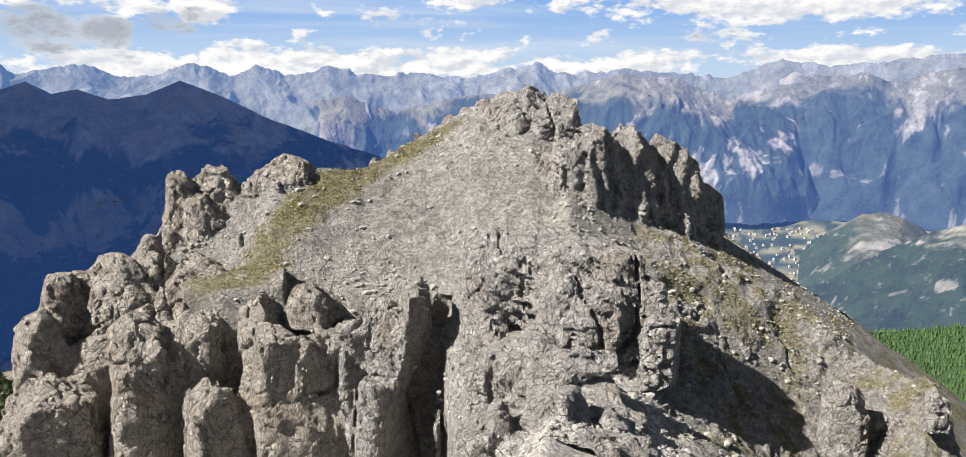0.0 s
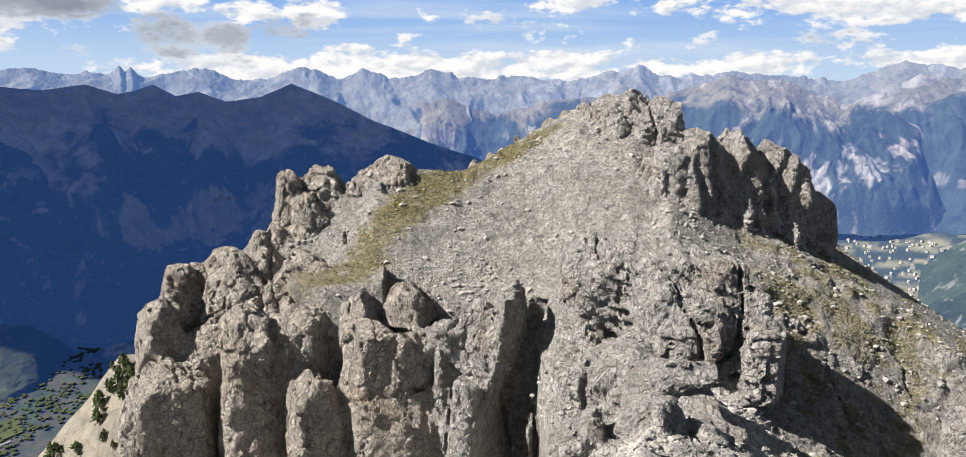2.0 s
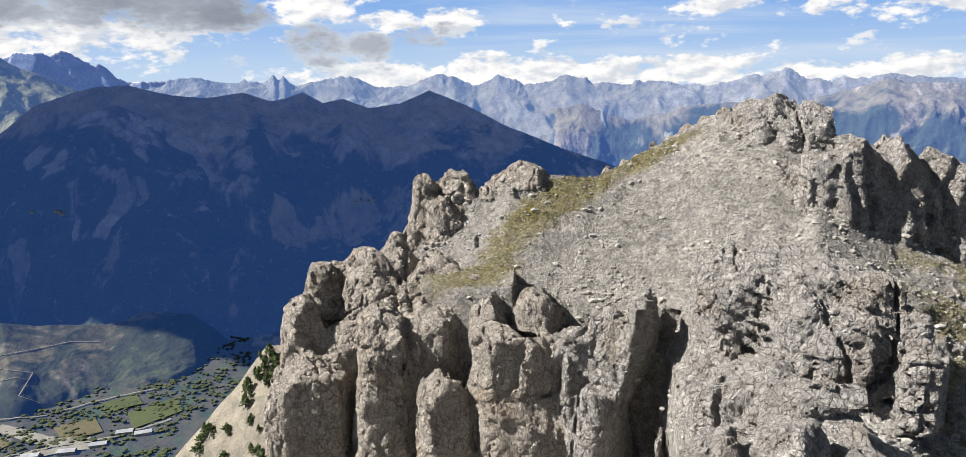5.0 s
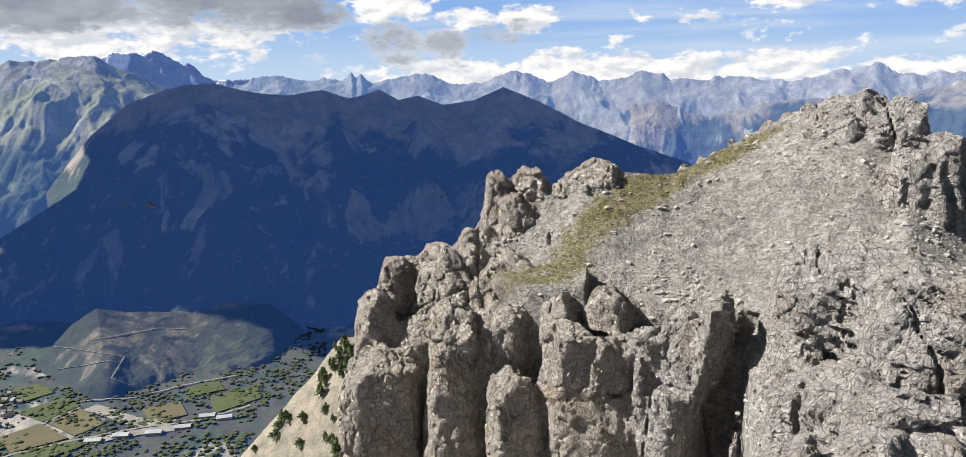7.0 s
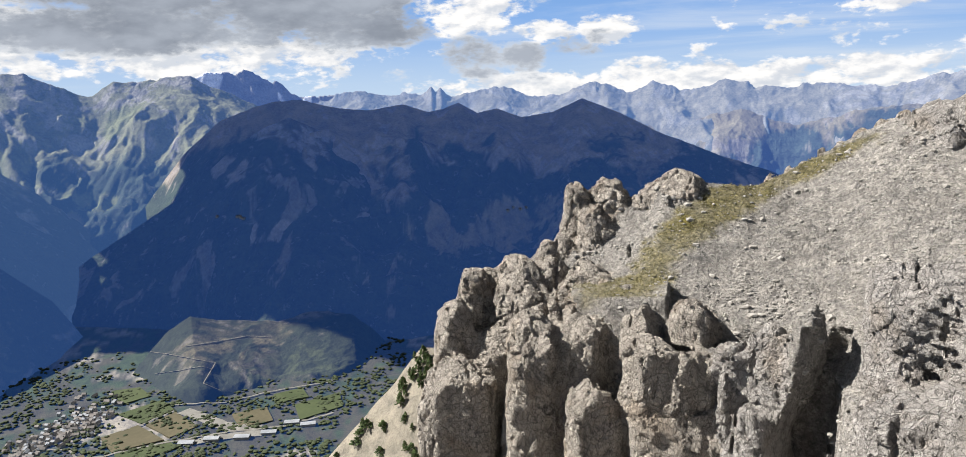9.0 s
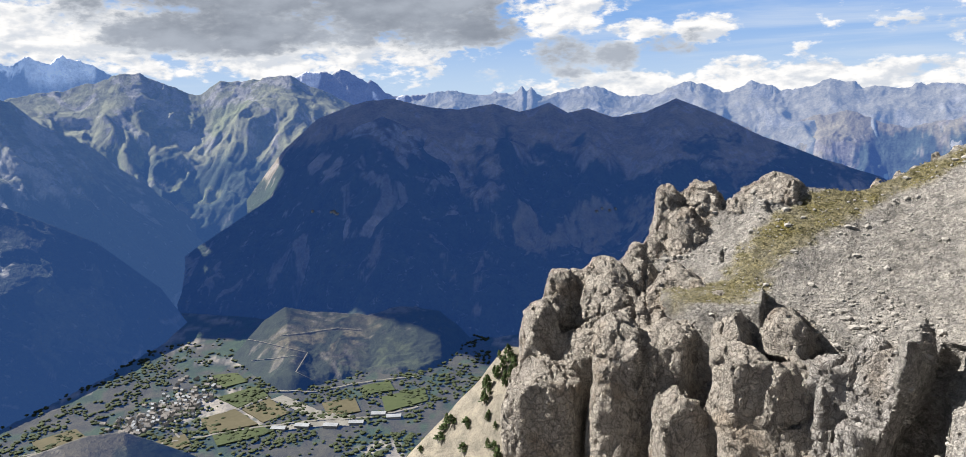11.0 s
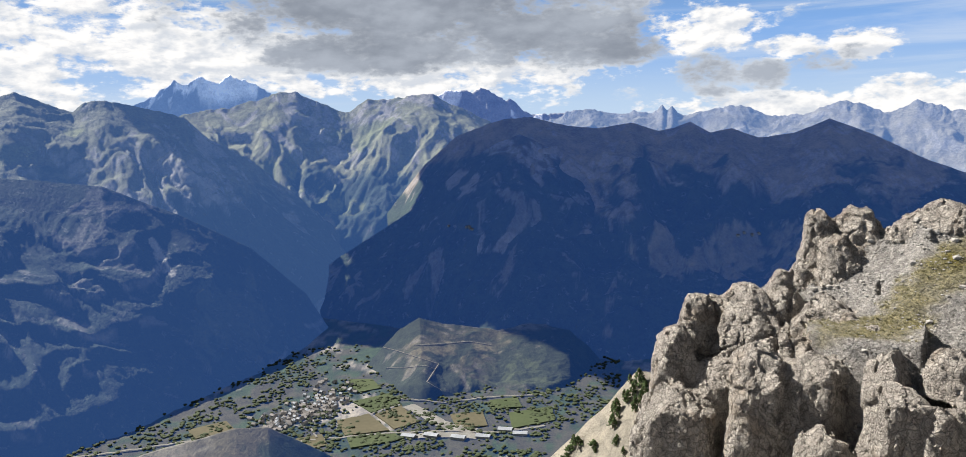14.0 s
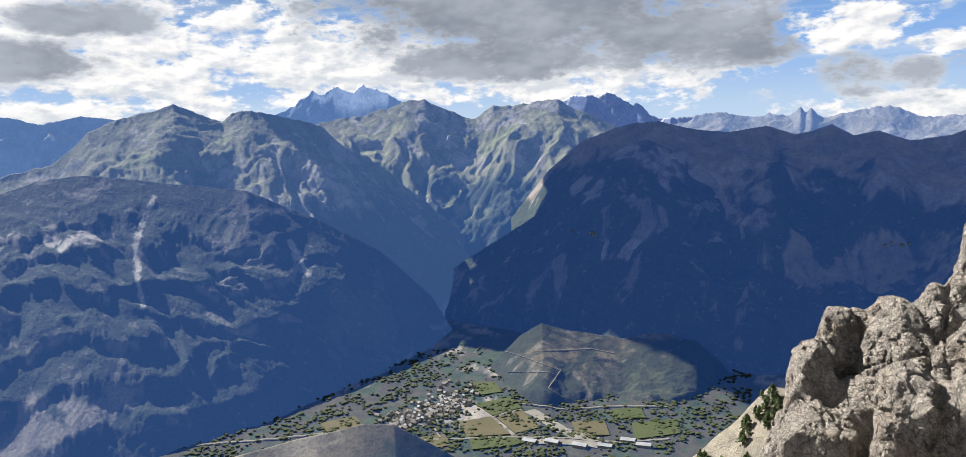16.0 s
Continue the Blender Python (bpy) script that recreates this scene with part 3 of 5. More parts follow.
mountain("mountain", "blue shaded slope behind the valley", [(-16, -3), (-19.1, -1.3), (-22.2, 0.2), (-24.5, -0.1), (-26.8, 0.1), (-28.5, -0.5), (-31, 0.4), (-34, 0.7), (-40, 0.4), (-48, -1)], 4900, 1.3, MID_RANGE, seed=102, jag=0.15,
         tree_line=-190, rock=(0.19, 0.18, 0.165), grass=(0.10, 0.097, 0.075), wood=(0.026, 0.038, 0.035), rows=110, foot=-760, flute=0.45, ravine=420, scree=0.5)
mountain("hillside", "bare pale rocky hillside with scattered forest", [(-19, -19), (-21.7, -16.0), (-23.6, -15.2), (-25.5, -14.2), (-27.5, -12.6), (-29.4, -11.3), (-31.4, -10.2), (-33.4, -9.3), (-38, -8), (-46, -8)], 2700, 0.55, NEAR_RANGE, seed=113, jag=0.12,
         tree_line=-420, rock=(0.27, 0.255, 0.23), grass=(0.10, 0.10, 0.065), wood=(0.022, 0.034, 0.018), rows=110, flute=0.4, ravine=240, spur=60, scree=0.7)

mountain("knoll", "pale rocky hill rising out of the far valley", [(-23.6, -12.4), (-24.8, -11.2), (-26.2, -10.1), (-27.4, -9.3), (-28.5, -9.1), (-29.8, -9.3), (-31.1, -10.0), (-32.4, -11.4), (-33.6, -13)], 3550, 0.45, NEAR_RANGE, seed=146, jag=0.1,
         tree_line=-700, rock=(0.2, 0.19, 0.17), grass=(0.09, 0.087, 0.058), rows=60, spur=34, ravine=180)
mountain("knoll", "rocky knoll with dry meadows above the valley road", [(62, -23), (59.5, -21.4), (57, -19.4), (55.2, -17.6), (53.6, -16.0), (51.8, -15.1), (50, -15.6), (48, -15.9), (45.6, -16.2), (43.5, -15.8), (41.9, -15.8), (40, -16.2), (38.5, -17.4), (37, -19), (35, -21), (33, -23)],
         2650, 0.42, VALLEY, seed=124, jag=0.12, tree_line=-800, rock=(0.12, 0.11, 0.088), grass=(0.056, 0.052, 0.028), wood=(0.022, 0.028, 0.014), rows=110, spur=46, ravine=150, flute=0.35, foot=-900,
         meadows=((49, -17.6, 3.2, 0.8, (0.10, 0.088, 0.05)), (43, -19.6, 4, 1.6, (0.04, 0.048, 0.022))))
mountain("knoll", "brown grassy foothill with a wooded side", [(82, -27), (78, -24.0), (76, -22.9), (71.9, -22.4), (68.6, -22.1), (66.2, -21.8), (63.8, -22.1), (61.4, -23.4), (59, -24.7), (56, -28)], 1700, 0.5, VALLEY, seed=135, jag=0.06,
         tree_line=-800, rock=(0.17, 0.155, 0.115), grass=(0.085, 0.076, 0.046), rows=60, spur=12, ravine=200, foot=-900, meadows=((63, -24, 2.2, 1.6, (0.03, 0.042, 0.022)),))

WOODED = mountain("hillside", "green conifer-covered hillside below the ridge", [(-20, -22), (-23, -19.8), (-25, -18.6), (-27, -17.8), (-29, -17.2), (-31, -16.8), (-34, -16.0), (-40, -15), (-47, -15)], 1700, 0.55, FLANK, seed=157, jag=0.04,
                  tree_line=-100, wood=(0.026, 0.052, 0.02), rock=(0.05, 0.07, 0.03), rows=70, spur=14, ravine=160, foot=-900)

# ---- the clouds that shade the massif ----
CLOUD, _n = material("cloud")
finish(_n, (0.9, 0.9, 0.92, 1), 1.0)


def make_cloud(x, y, z, wide, deep, thick, turn, seed):
    """A flat-bottomed bank of cloud at height z, which keeps the sun from the slopes about (x, y) half a kilometre below the viewpoint."""
    at = Vector((x, y, -500)) + place(SUN_BEARING, SUN_HEIGHT, 1.0) * (z + 500) / math.sin(radians(SUN_HEIGHT))
    nu, nv = 90, 40
    a, e = np.meshgrid(np.linspace(0, 2 * np.pi, nu, endpoint=False), np.linspace(-np.pi / 2, np.pi / 2, nv))
    v = np.stack([np.cos(a) * np.cos(e), np.sin(a) * np.cos(e), np.sin(e)], -1).reshape(-1, 3)
    bulge = 1 + 0.28 * fbm(v * 2.2 + seed, 5, seed) + 0.1 * ridged(v * 6 + seed, 3, seed + 5)
    v = v * bulge[:, None] * np.array([wide, deep, thick])
    v[:, 2] = np.where(v[:, 2] < 0, v[:, 2] * 0.3, v[:, 2])
    ob = new("cloud", mesh_of("cloud", v, grid_faces(nu, nv, True), CLOUD))
    ob.matrix_world = Matrix.Translation(at) @ pose(0, 0, 0, 0, 0, turn)
    return tagged(ob, "bank of cumulus cloud drifting over the valley", "cloud", "clouds over the valley")


make_cloud(-1590, 2910, 1040, 1300, 700, 120, 31, 4)
make_cloud(250, 3800, 1200, 620, 330, 100, 0, 14)
make_cloud(-2460, 2180, 1050, 900, 330, 100, 45, 9)
make_cloud(-2130, 2120, 1060, 420, 330, 90, 20, 21)


# ---- the peak ----
def away(b):
    """The left-hand cliffs stand farther off than the middle of the peak."""
    return 1 + 0.0062 * np.maximum(0, np.asarray(b, float) - 10)


def crest_distance(b):
    return away(b) * curve([(45, 80), (35, 84), (31.4, 87), (27.6, 92), (24.5, 96), (20, 99), (16, 101), (13, 103), (9.2, 106), (4, 112), (0.7, 114), (-3.7, 113), (-8.4, 108), (-14, 101), (-18, 97), (-22.3, 100), (-25.4, 98), (-30, 94), (-35, 86), (-50, 80)], b)


def peak_height(b, d):
    """The rocky peak: its crest line with a scree face, the near spur, and the cliff edge along the left."""
    zc = curve([(60, -90), (45, -85), (37, -80), (34.8, -62), (33.2, -30), (31.4, -23.5), (27.6, -21.4), (24.5, -20.4), (22, -17.6), (16, -11.9), (13, -12.1), (9.2, -12.9), (6.5, -11.0), (4, -8.2), (0.7, -4.9), (-3.7, -4.5), (-8.4, -11), (-12, -18), (-16, -23),
                (-19, -24.6), (-22.3, -27.9), (-25.4, -30.4), (-27.5, -32.8), (-30.7, -33.2), (-32.6, -32.4), (-34.1, -35.6), (-35.1, -39), (-40, -52), (-50, -60)], b)
    face = curve([(35, 0.3), (28, 0.42), (22, 0.6), (16, 0.68), (13, 0.65), (9, 0.58), (2, 0.58), (-6, 0.6), (-14, 0.75), (-19, 0.6), (-30, 0.75), (-50, 0.9)], b)
    zc, dc = zc * away(b), crest_distance(b)
    main = np.where(d < dc, zc - face * (dc - d), zc - 1.15 * (d - dc))
    shelf = smooth(b, 14.0, 15.4) * (1 - smooth(b, 22.6, 24.2))
    main = np.where(d < dc, np.maximum(main, -22.3 * away(b) - 60 * (1 - shelf)), main)
    x, y = -np.sin(np.radians(b)) * d, np.cos(np.radians(b)) * d
    # near spur, seen end on
    sx = curve([(0, 0), (30, 1.0), (45, 4.0), (60, 7.2), (70, 8.0), (80, 9), (105, 12.5)], y)
    sz = curve([(-80, -60), (-30, -16), (0, -1.7), (2, -1.8), (8, -6.8), (36, -22), (46, -23.4), (60, -26.2), (70, -27), (76, -25.5), (81, -21), (86, -17.5), (92, -15.6), (105, -11)], y)
    off = x - sx
    spur = sz - np.where(off > 0, 0.5 * off + 0.002 * off ** 2, -1.2 * off)
    k = 1.2
    h = np.logaddexp(main / k, spur / k) * k
    # cliff edge on the left, and the deep foot below it
    edge = curve([(60, 84), (36, 84), (31, 86), (26, 85), (23.4, 82), (20, 80.5), (15.5, 80.5), (13.4, 83.5), (8, 83), (3.5, 81), (2.6, 72), (1, 60), (-1, 40), (-3, 0), (-50, 0)], b)
    front = edge * away(b) - d
    wall = h - np.maximum(0, front) * 4.5
    return np.where((front > 0) & (y > 0), np.maximum(wall, np.minimum(h, -78.0)), h)


# masses of rock: name, label, group, then bearing, top (degrees), distance, breadth (degrees), height, depth, squareness, taper, crown
MASSES = []


def masses(name, label, group, square, crown, warm, rows):
    for row in rows:
        MASSES.append((name, label, group, square, crown, warm, row))


masses("rock_pillar", "fluted beige limestone pillar on the cliff face", "pillars of the cliff", 3.2, 0.2, 1, [
    (26.0, -16.6, 79.5, 4.4, 36, 8, 0.42), (23.5, -15.7, 84, 1.9, 14, 4, 0.2), (22.1, -16.5, 81.5, 3.6, 17, 5, 0.22), (21.2, -21.8, 79, 4.0, 22, 6, 0.35), (19.6, -18.2, 85.5, 2.6, 26, 6, 0.2), (18.3, -21.0, 82, 2.8, 22, 5, 0.3),
    (17.5, -16.3, 81.5, 2.8, 18, 5, 0.3), (15.6, -18.4, 79.5, 4.8, 32, 6, 0.38), (13.0, -19.0, 81.5, 3.6, 28, 6, 0.25), (23.4, -20.8, 84, 2.4, 22, 5, 0.3)])
masses("rock_block", "squared beige limestone block at the cliff's edge", "blocks of the cliff's edge", 5.0, 0.09, 1, [
    (32.0, -15.5, 85, 2.5, 9, 6, 0.22), (31.7, -19.6, 83.5, 5.4, 22, 9, 0.05), (29.7, -13.1, 90, 3.8, 17, 8, 0.08), (26.4, -12.4, 90, 3.6, 17, 8, 0.08), (29.0, -17.9, 86, 4.0, 24, 7, 0.1), (28.1, -12.9, 91, 1.8, 10, 6, 0.15)])
masses("rock_pinnacle", "rounded limestone pinnacle at the end of the crest", "pinnacles of the crest", 2.8, 0.22, 1, [
    (22.2, -6.8, 99, 2.6, 18, 6, 0.3), (20.3, -6.3, 100, 1.7, 15, 5, 0.25), (21.0, -8.7, 96.5, 2.2, 13, 4.5, 0.25), (22.9, -10.4, 97, 1.7, 9, 4, 0.25), (19.2, -6.5, 101, 1.9, 15, 5, 0.15), (17.0, -7.2, 100.5, 2.0, 13, 5, 0.2),
    (16.2, -6.6, 102, 1.6, 10, 4, 0.2), (14.5, -5.8, 103, 3.0, 9, 7, 0.1), (15.3, -7.7, 100, 1.4, 7, 3.5, 0.2), (19.9, -9.6, 97.5, 1.5, 10, 4, 0.25)])
masses("rock_tower", "broken grey limestone summit tower", "towers of the summit", 5.0, 0.10, 0, [
    (-0.7, -1.9, 113, 1.8, 6, 5, 0.05), (-2.1, -1.2, 113, 2.2, 8, 6, 0.05), (-3.6, -0.7, 112, 2.4, 13, 8, 0.04), (-5.6, -1.2, 110, 2.2, 15, 8, 0.05), (-6.8, -2.7, 109, 1.5, 14, 6, 0.08), (-8.0, -3.5, 107, 1.2, 10, 4, 0.1), (-4.5, -2.2, 108.5, 1.6, 10, 4, 0.05), (-2.6, -2.9, 109.5, 1.8, 7, 4, 0.08)])
masses("rock_buttress", "massive dark limestone buttress below the summit", "buttresses of the summit", 4.6, 0.08, 0, [
    (-8.7, -3.9, 99, 3.2, 26, 9, 0.03), (-11.0, -3.8, 102, 3.2, 30, 10, 0.02), (-13.2, -4.4, 105, 3.0, 32, 10, 0.03), (-15.2, -5.6, 107, 2.6, 32, 9, 0.04), (-16.6, -7.8, 108, 2.2, 30, 8, 0.03),
    (-6.5, -4.6, 97, 2.0, 16, 5, 0.06), (-5.4, -5.6, 100, 1.4, 9, 4, 0.1), (-17.4, -11.0, 107, 2.0, 26, 7, 0.06), (-10.2, -10.2, 94.5, 1.1, 7, 2.4, 0.3), (-12.6, -12.6, 98, 1.4, 8, 3, 0.3)])
masses("rock_outcrop", "fractured grey limestone outcrop on the spur", "outcrops of the spur", 4.0, 0.12, 0, [
    (-1.4, -11.9, 80, 5.0, 14, 8, 0.08), (-4.6, -11.3, 80, 4.4, 14, 8, 0.08), (-7.5, -11.6, 79, 3.8, 14, 7, 0.06), (-10.0, -12.8, 78, 3.4, 12, 7, 0.1), (-12.3, -14.8, 78, 3.2, 9, 6, 0.1),
    (-6.4, -13.6, 76, 3.6, 13, 6, 0.06), (-9.2, -15.2, 75, 3.2, 8, 5, 0.1), (-13.8, -16.6, 77, 2.6, 8, 5, 0.15), (-3.4, -19.6, 73, 5.4, 14, 7, 0.1), (-7.6, -20.6, 66, 6.0, 8, 7, 0.2), (-6.0, -24.2, 57, 6.5, 8, 7, 0.2), (-0.5, -25.0, 58, 4.6, 16, 6, 0.1),
    (-27.4, -20.6, 91, 2.2, 8, 4, 0.1), (-33.0, -20.0, 90, 1.2, 4, 3, 0.15)])
masses("rock_rib", "steep limestone rib beside the dark chimney", "ribs of the cliff", 3.0, 0.08, 0, [
    (10.4, -18.2, 83, 4.0, 32, 6, 0.2), (7.5, -16.8, 81.5, 4.0, 36, 8, 0.12), (5.0, -15.7, 79.5, 2.9, 36, 8, 0.04), (8.8, -22.4, 79.5, 3.4, 24, 5, 0.3), (0.2, -17.2, 77, 3.4, 34, 8, 0.04), (-0.8, -20.6, 73, 4.4, 26, 6, 0.06)])
masses("boulder", "rounded limestone boulder resting on the terrace", "boulders of the terrace", 3.0, 0.35, 1, [
    (21.9, -12.6, 91, 4.2, 6, 6, 0.1), (13.6, -15.4, 84, 2.9, 4.6, 4, 0.15), (24.7, -11.3, 95, 1.1, 4, 2.2, 0.1), (24.4, -12.5, 92, 2.4, 5, 4, 0.1), (24.9, -15.7, 84.5, 1.6, 4, 3, 0.15), (20.4, -13.6, 89, 1.6, 3, 2.4, 0.2), (18.6, -14.6, 86.5, 1.5, 2, 2, 0.1), (17.4, -14.9, 86, 1.0, 1.6, 1.6, 0.1),
    (8.2, -6.3, 113, 0.9, 2.0, 1.8, 0.2), (7.0, -5.6, 114, 0.8, 2.2, 1.6, 0.2), (6.1, -5.2, 114, 1.0, 2.4, 2.0, 0.2), (5.0, -4.3, 115, 0.7, 2.6, 1.2, 0.3), (3.9, -3.9, 115, 0.9, 2.2, 2.0, 0.2), (2.6, -3.1, 115, 0.9, 2.4, 1.8, 0.2),
    (1.3, -2.4, 116, 0.8, 2.2, 1.6, 0.2), (0.2, -1.9, 116, 1.0, 2.4, 2.0, 0.2), (-4.0, -10.9, 81, 0.8, 1.4, 1.2, 0.1), (-7.0, -11.2, 79, 0.7, 1.2, 1.1, 0.1), (-1.0, -11.4, 80, 0.9, 1.5, 1.3, 0.1)])

def loose_blocks(name, label, group, count, bearing, far, size, seed):
    """Angular blocks strewn over the ground, each a mass of its own."""
    rng = random.Random(seed)
    rows = []
    for i in range(count):
        b, d = rng.uniform(*bearing), rng.uniform(*far)
        wide = rng.uniform(*size)
        z = float(peak_height(np.array([b]), np.array([d]))[0]) + wide * rng.uniform(0.12, 0.38)
        rows.append((b, math.degrees(math.atan2(z, d)), math.hypot(d, z), math.degrees(wide / d), wide * rng.uniform(0.8, 1.2), wide * rng.uniform(0.7, 1.2), 0.0))
    masses(name, label, group, 6.0, 0.04, 0, rows)


loose_blocks("rock_block", "angular grey limestone block on the spur", "blocks of the spur", 70, (-13, 1.5), (48, 82), (1.6, 4.2), 3)
loose_blocks("rock_block", "weathered block half sunk in the grassy slope", "blocks of the slope", 46, (-33, -14), (70, 99), (0.9, 2.4), 4)
loose_blocks("rock_block", "small grey block lying on the scree", "blocks of the scree", 26, (-4, 14), (86, 110), (0.7, 1.5), 5)

CELL = 0.26
LOW, HIGH = np.array([-62.0, 46.0, -54.0]), np.array([56.0, 121.0, 1.6])


def bearing_of(x, y):
    return np.degrees(np.arctan2(-x, y)), np.hypot(x, y)


def spur_share(x, y):
    return (1 - smooth(np.abs(x - 1 - 0.10 * y), 7, 13)) * (1 - smooth(y, 70, 80))


def carve_peak():
    """The peak as a solid: ground and masses of rock run into one another, weathered by flutes, cracks and blocks, then skinned with quads."""
    axes = [np.arange(LOW[i], HIGH[i], CELL) for i in range(3)]
    nx, ny, nz = (len(a) for a in axes)
    X, Y = np.meshgrid(axes[0], axes[1], indexing="ij")
    B, D = bearing_of(X, Y)
    h = peak_height(B, D)
    gx, gy = np.gradient(h, CELL)
    f = ((axes[2][None, None, :] - h[..., None]) / np.sqrt(1 + np.minimum(gx ** 2 + gy ** 2, 16))[..., None]).astype(np.float32)
    who = np.zeros(f.shape, np.int16)
    for i, (name, label, group, square, crown, warm, (b, up, d, wide, tall, deep, taper)) in enumerate(MASSES):
        d *= float(away(b))
        head = place(b, up, d)
        full = {"rock_outcrop": 1.3, "rock_tower": 1.05}.get(name, 1.14)
        rx, ry = full * d * math.tan(radians(wide / 2)), full * deep / 2
        reach = max(rx, ry) * 1.3 + 3
        lo = [max(0, int((head[k] - (reach if k < 2 else tall) - LOW[k]) / CELL)) for k in range(3)]
        hi = [min((nx, ny, nz)[k], int((head[k] + (reach if k < 2 else 3) - LOW[k]) / CELL) + 1) for k in range(3)]
        if any(a >= c for a, c in zip(lo, hi)):
            continue
        part = tuple(slice(a, c) for a, c in zip(lo, hi))
        x, y, z = np.meshgrid(*[axes[k][part[k]] - head[k] for k in range(3)], indexing="ij", sparse=True)
        turn = radians(b + 12 * math.sin(i * 2.7) + {"rock_buttress": 46, "rock_rib": 12, "rock_tower": 25, "rock_outcrop": 14}.get(name, 0))
        lx, ly = x * math.cos(turn) + y * math.sin(turn), -x * math.sin(turn) + y * math.cos(turn)
        grow = 1 - taper + taper * np.clip(-z / tall, 0, 1.2) * 1.6
        rho = ((np.abs(lx) / rx) ** square + (np.abs(ly) / ry) ** square) ** (1 / square)
        side = (rho - grow) * min(rx, ry)
        cap = z + crown * min(tall, 2.2 * rx) * np.clip(rho, 0, 1.3) ** 2.4
        k = 0.25
        g = np.logaddexp(side / k, cap / k) * k
        # flat breaks across the column, upright on the sides and sloping on top
        rng = random.Random(i * 31 + 5)
        for j in range(18):
            phi = rng.uniform(0, 2 * math.pi)
            pz = rng.uniform(-0.06, 0.28) if j < 12 else rng.uniform(0.5, 0.93)
            nh = math.sqrt(1 - pz * pz)
            c, e = nh * math.cos(phi), nh * math.sin(phi)
            if j < 12:
                reach_out = (abs(c) * rx + abs(e) * ry) * (rng.uniform(0.82, 1.02) if warm else rng.uniform(0.68, 0.96)) + pz * rng.uniform(0.0, 0.5) * -tall
            else:
                reach_out = pz * -rng.uniform(0.0, 0.06) * min(tall, 12) + nh * min(rx, ry) * rng.uniform(0.1, 0.5)
            g = np.maximum(g, c * lx + e * ly + pz * z - reach_out)
        if name == "rock_buttress":      # one broken wall, turned away to the right
            g = np.maximum(g, (x + head[0] - 14.6) * 0.369 - (y + head[1] - 92.5) * 0.931 + 2.2 + 0.03 * z
                           + 0.7 * np.sin(0.93 * x + 0.37 * y + head[0] * 0.93 + 1.8 * np.sin(0.21 * z)) + 0.4 * np.sin(2.6 * x + y + 1.5 * np.sin(0.5 * z + i)) + 0.3 * np.sin(0.9 * z + 0.8 * x))
        g = g.astype(np.float32)
        old = f[part]
        who[part] = np.where(g < old, i + 1, who[part])
        k = 0.32
        f[part] = -k * np.logaddexp(-np.clip(old, -20, 20) / k, -np.clip(g, -20, 20) / k)
    # the dark chimney, two hollows under overhangs, and the gap between the pinnacles
    crest = crest_distance(B)
    near = (np.abs(f) < 2.4) & (D < crest + 7)[..., None]
    idx = np.nonzero(near)
    p = np.stack([axes[k][idx[k]] for k in range(3)], 1)
    v = f[near].astype(float)
    w = who[near]
    b, d = bearing_of(p[:, 0], p[:, 1])
    up = np.degrees(np.arctan2(p[:, 2], d))
    rocky = np.where(w > 0, 1.0, 0.0)
    spur = spur_share(p[:, 0], p[:, 1])
    right = smooth(p[:, 0] - 9 - 0.04 * p[:, 1], 2, 10)
    wall = smooth(-p[:, 2], 26, 32)
    rocky = np.maximum(rocky, np.maximum(0.55 * spur, wall * 0.8))
    bend = fbm(p / 9, 3, 201)
    q = p + np.stack([bend, -bend, bend * 0.5], 1) * 1.6
    flute = np.abs(value_noise(q * np.array([0.30, 0.30, 0.045]), 211)) + 0.5 * np.abs(value_noise(q * np.array([0.75, 0.75, 0.14]), 213))
    lump = fbm(q / 5.2, 3, 221, 0.5)
    cleft = np.abs(value_noise(q * np.array([0.15, 0.15, 0.03]) + 3.3, 231))
    warm = np.array([0] + [m[5] for m in MASSES])[w]
    blocky = np.array([0] + [m[0] in ("rock_outcrop", "rock_block", "rock_tower") for m in MASSES])[w]
    v += rocky * (0.10 - (0.34 + 0.14 * warm) * (1 - 0.75 * blocky) * flute - 0.24 * (1 - 0.6 * blocky) * lump + 0.9 * (1 - smooth(cleft, 0.0, 0.045)))
    v += (1 - rocky) * (-0.45 * fbm(p / 6, 4, 241) - right * 0.5 * ridged(p / 5, 3, 251))
    thin = np.abs(v) < 1.2
    pt, rt, st, gt, wt = q[thin], rocky[thin], spur[thin], right[thin], warm[thin]
    n1, n2, facet = cells(pt / np.array([2.6, 2.6, 3.2]), 261)
    m1, m2, chip = cells(pt / np.array([0.95, 0.95, 0.75]), 267)
    joint = 1 - smooth(n2 - n1, 0.0, 0.08)
    f1, f2, slab = cells(pt / np.array([5.0, 5.0, 7.5]), 281)
    v[thin] += rt * (0.24 * (wt + blocky[thin] * 0.5) * (1 - smooth(f2 - f1, 0.0, 0.05)) - 0.2 * (1 - 0.5 * wt) * slab)
    bedding = pt @ np.array([0.30, -0.25, 0.92]) / 1.3 + 0.5 * value_noise(pt / 4, 271)
    ledge = bedding - np.floor(bedding)
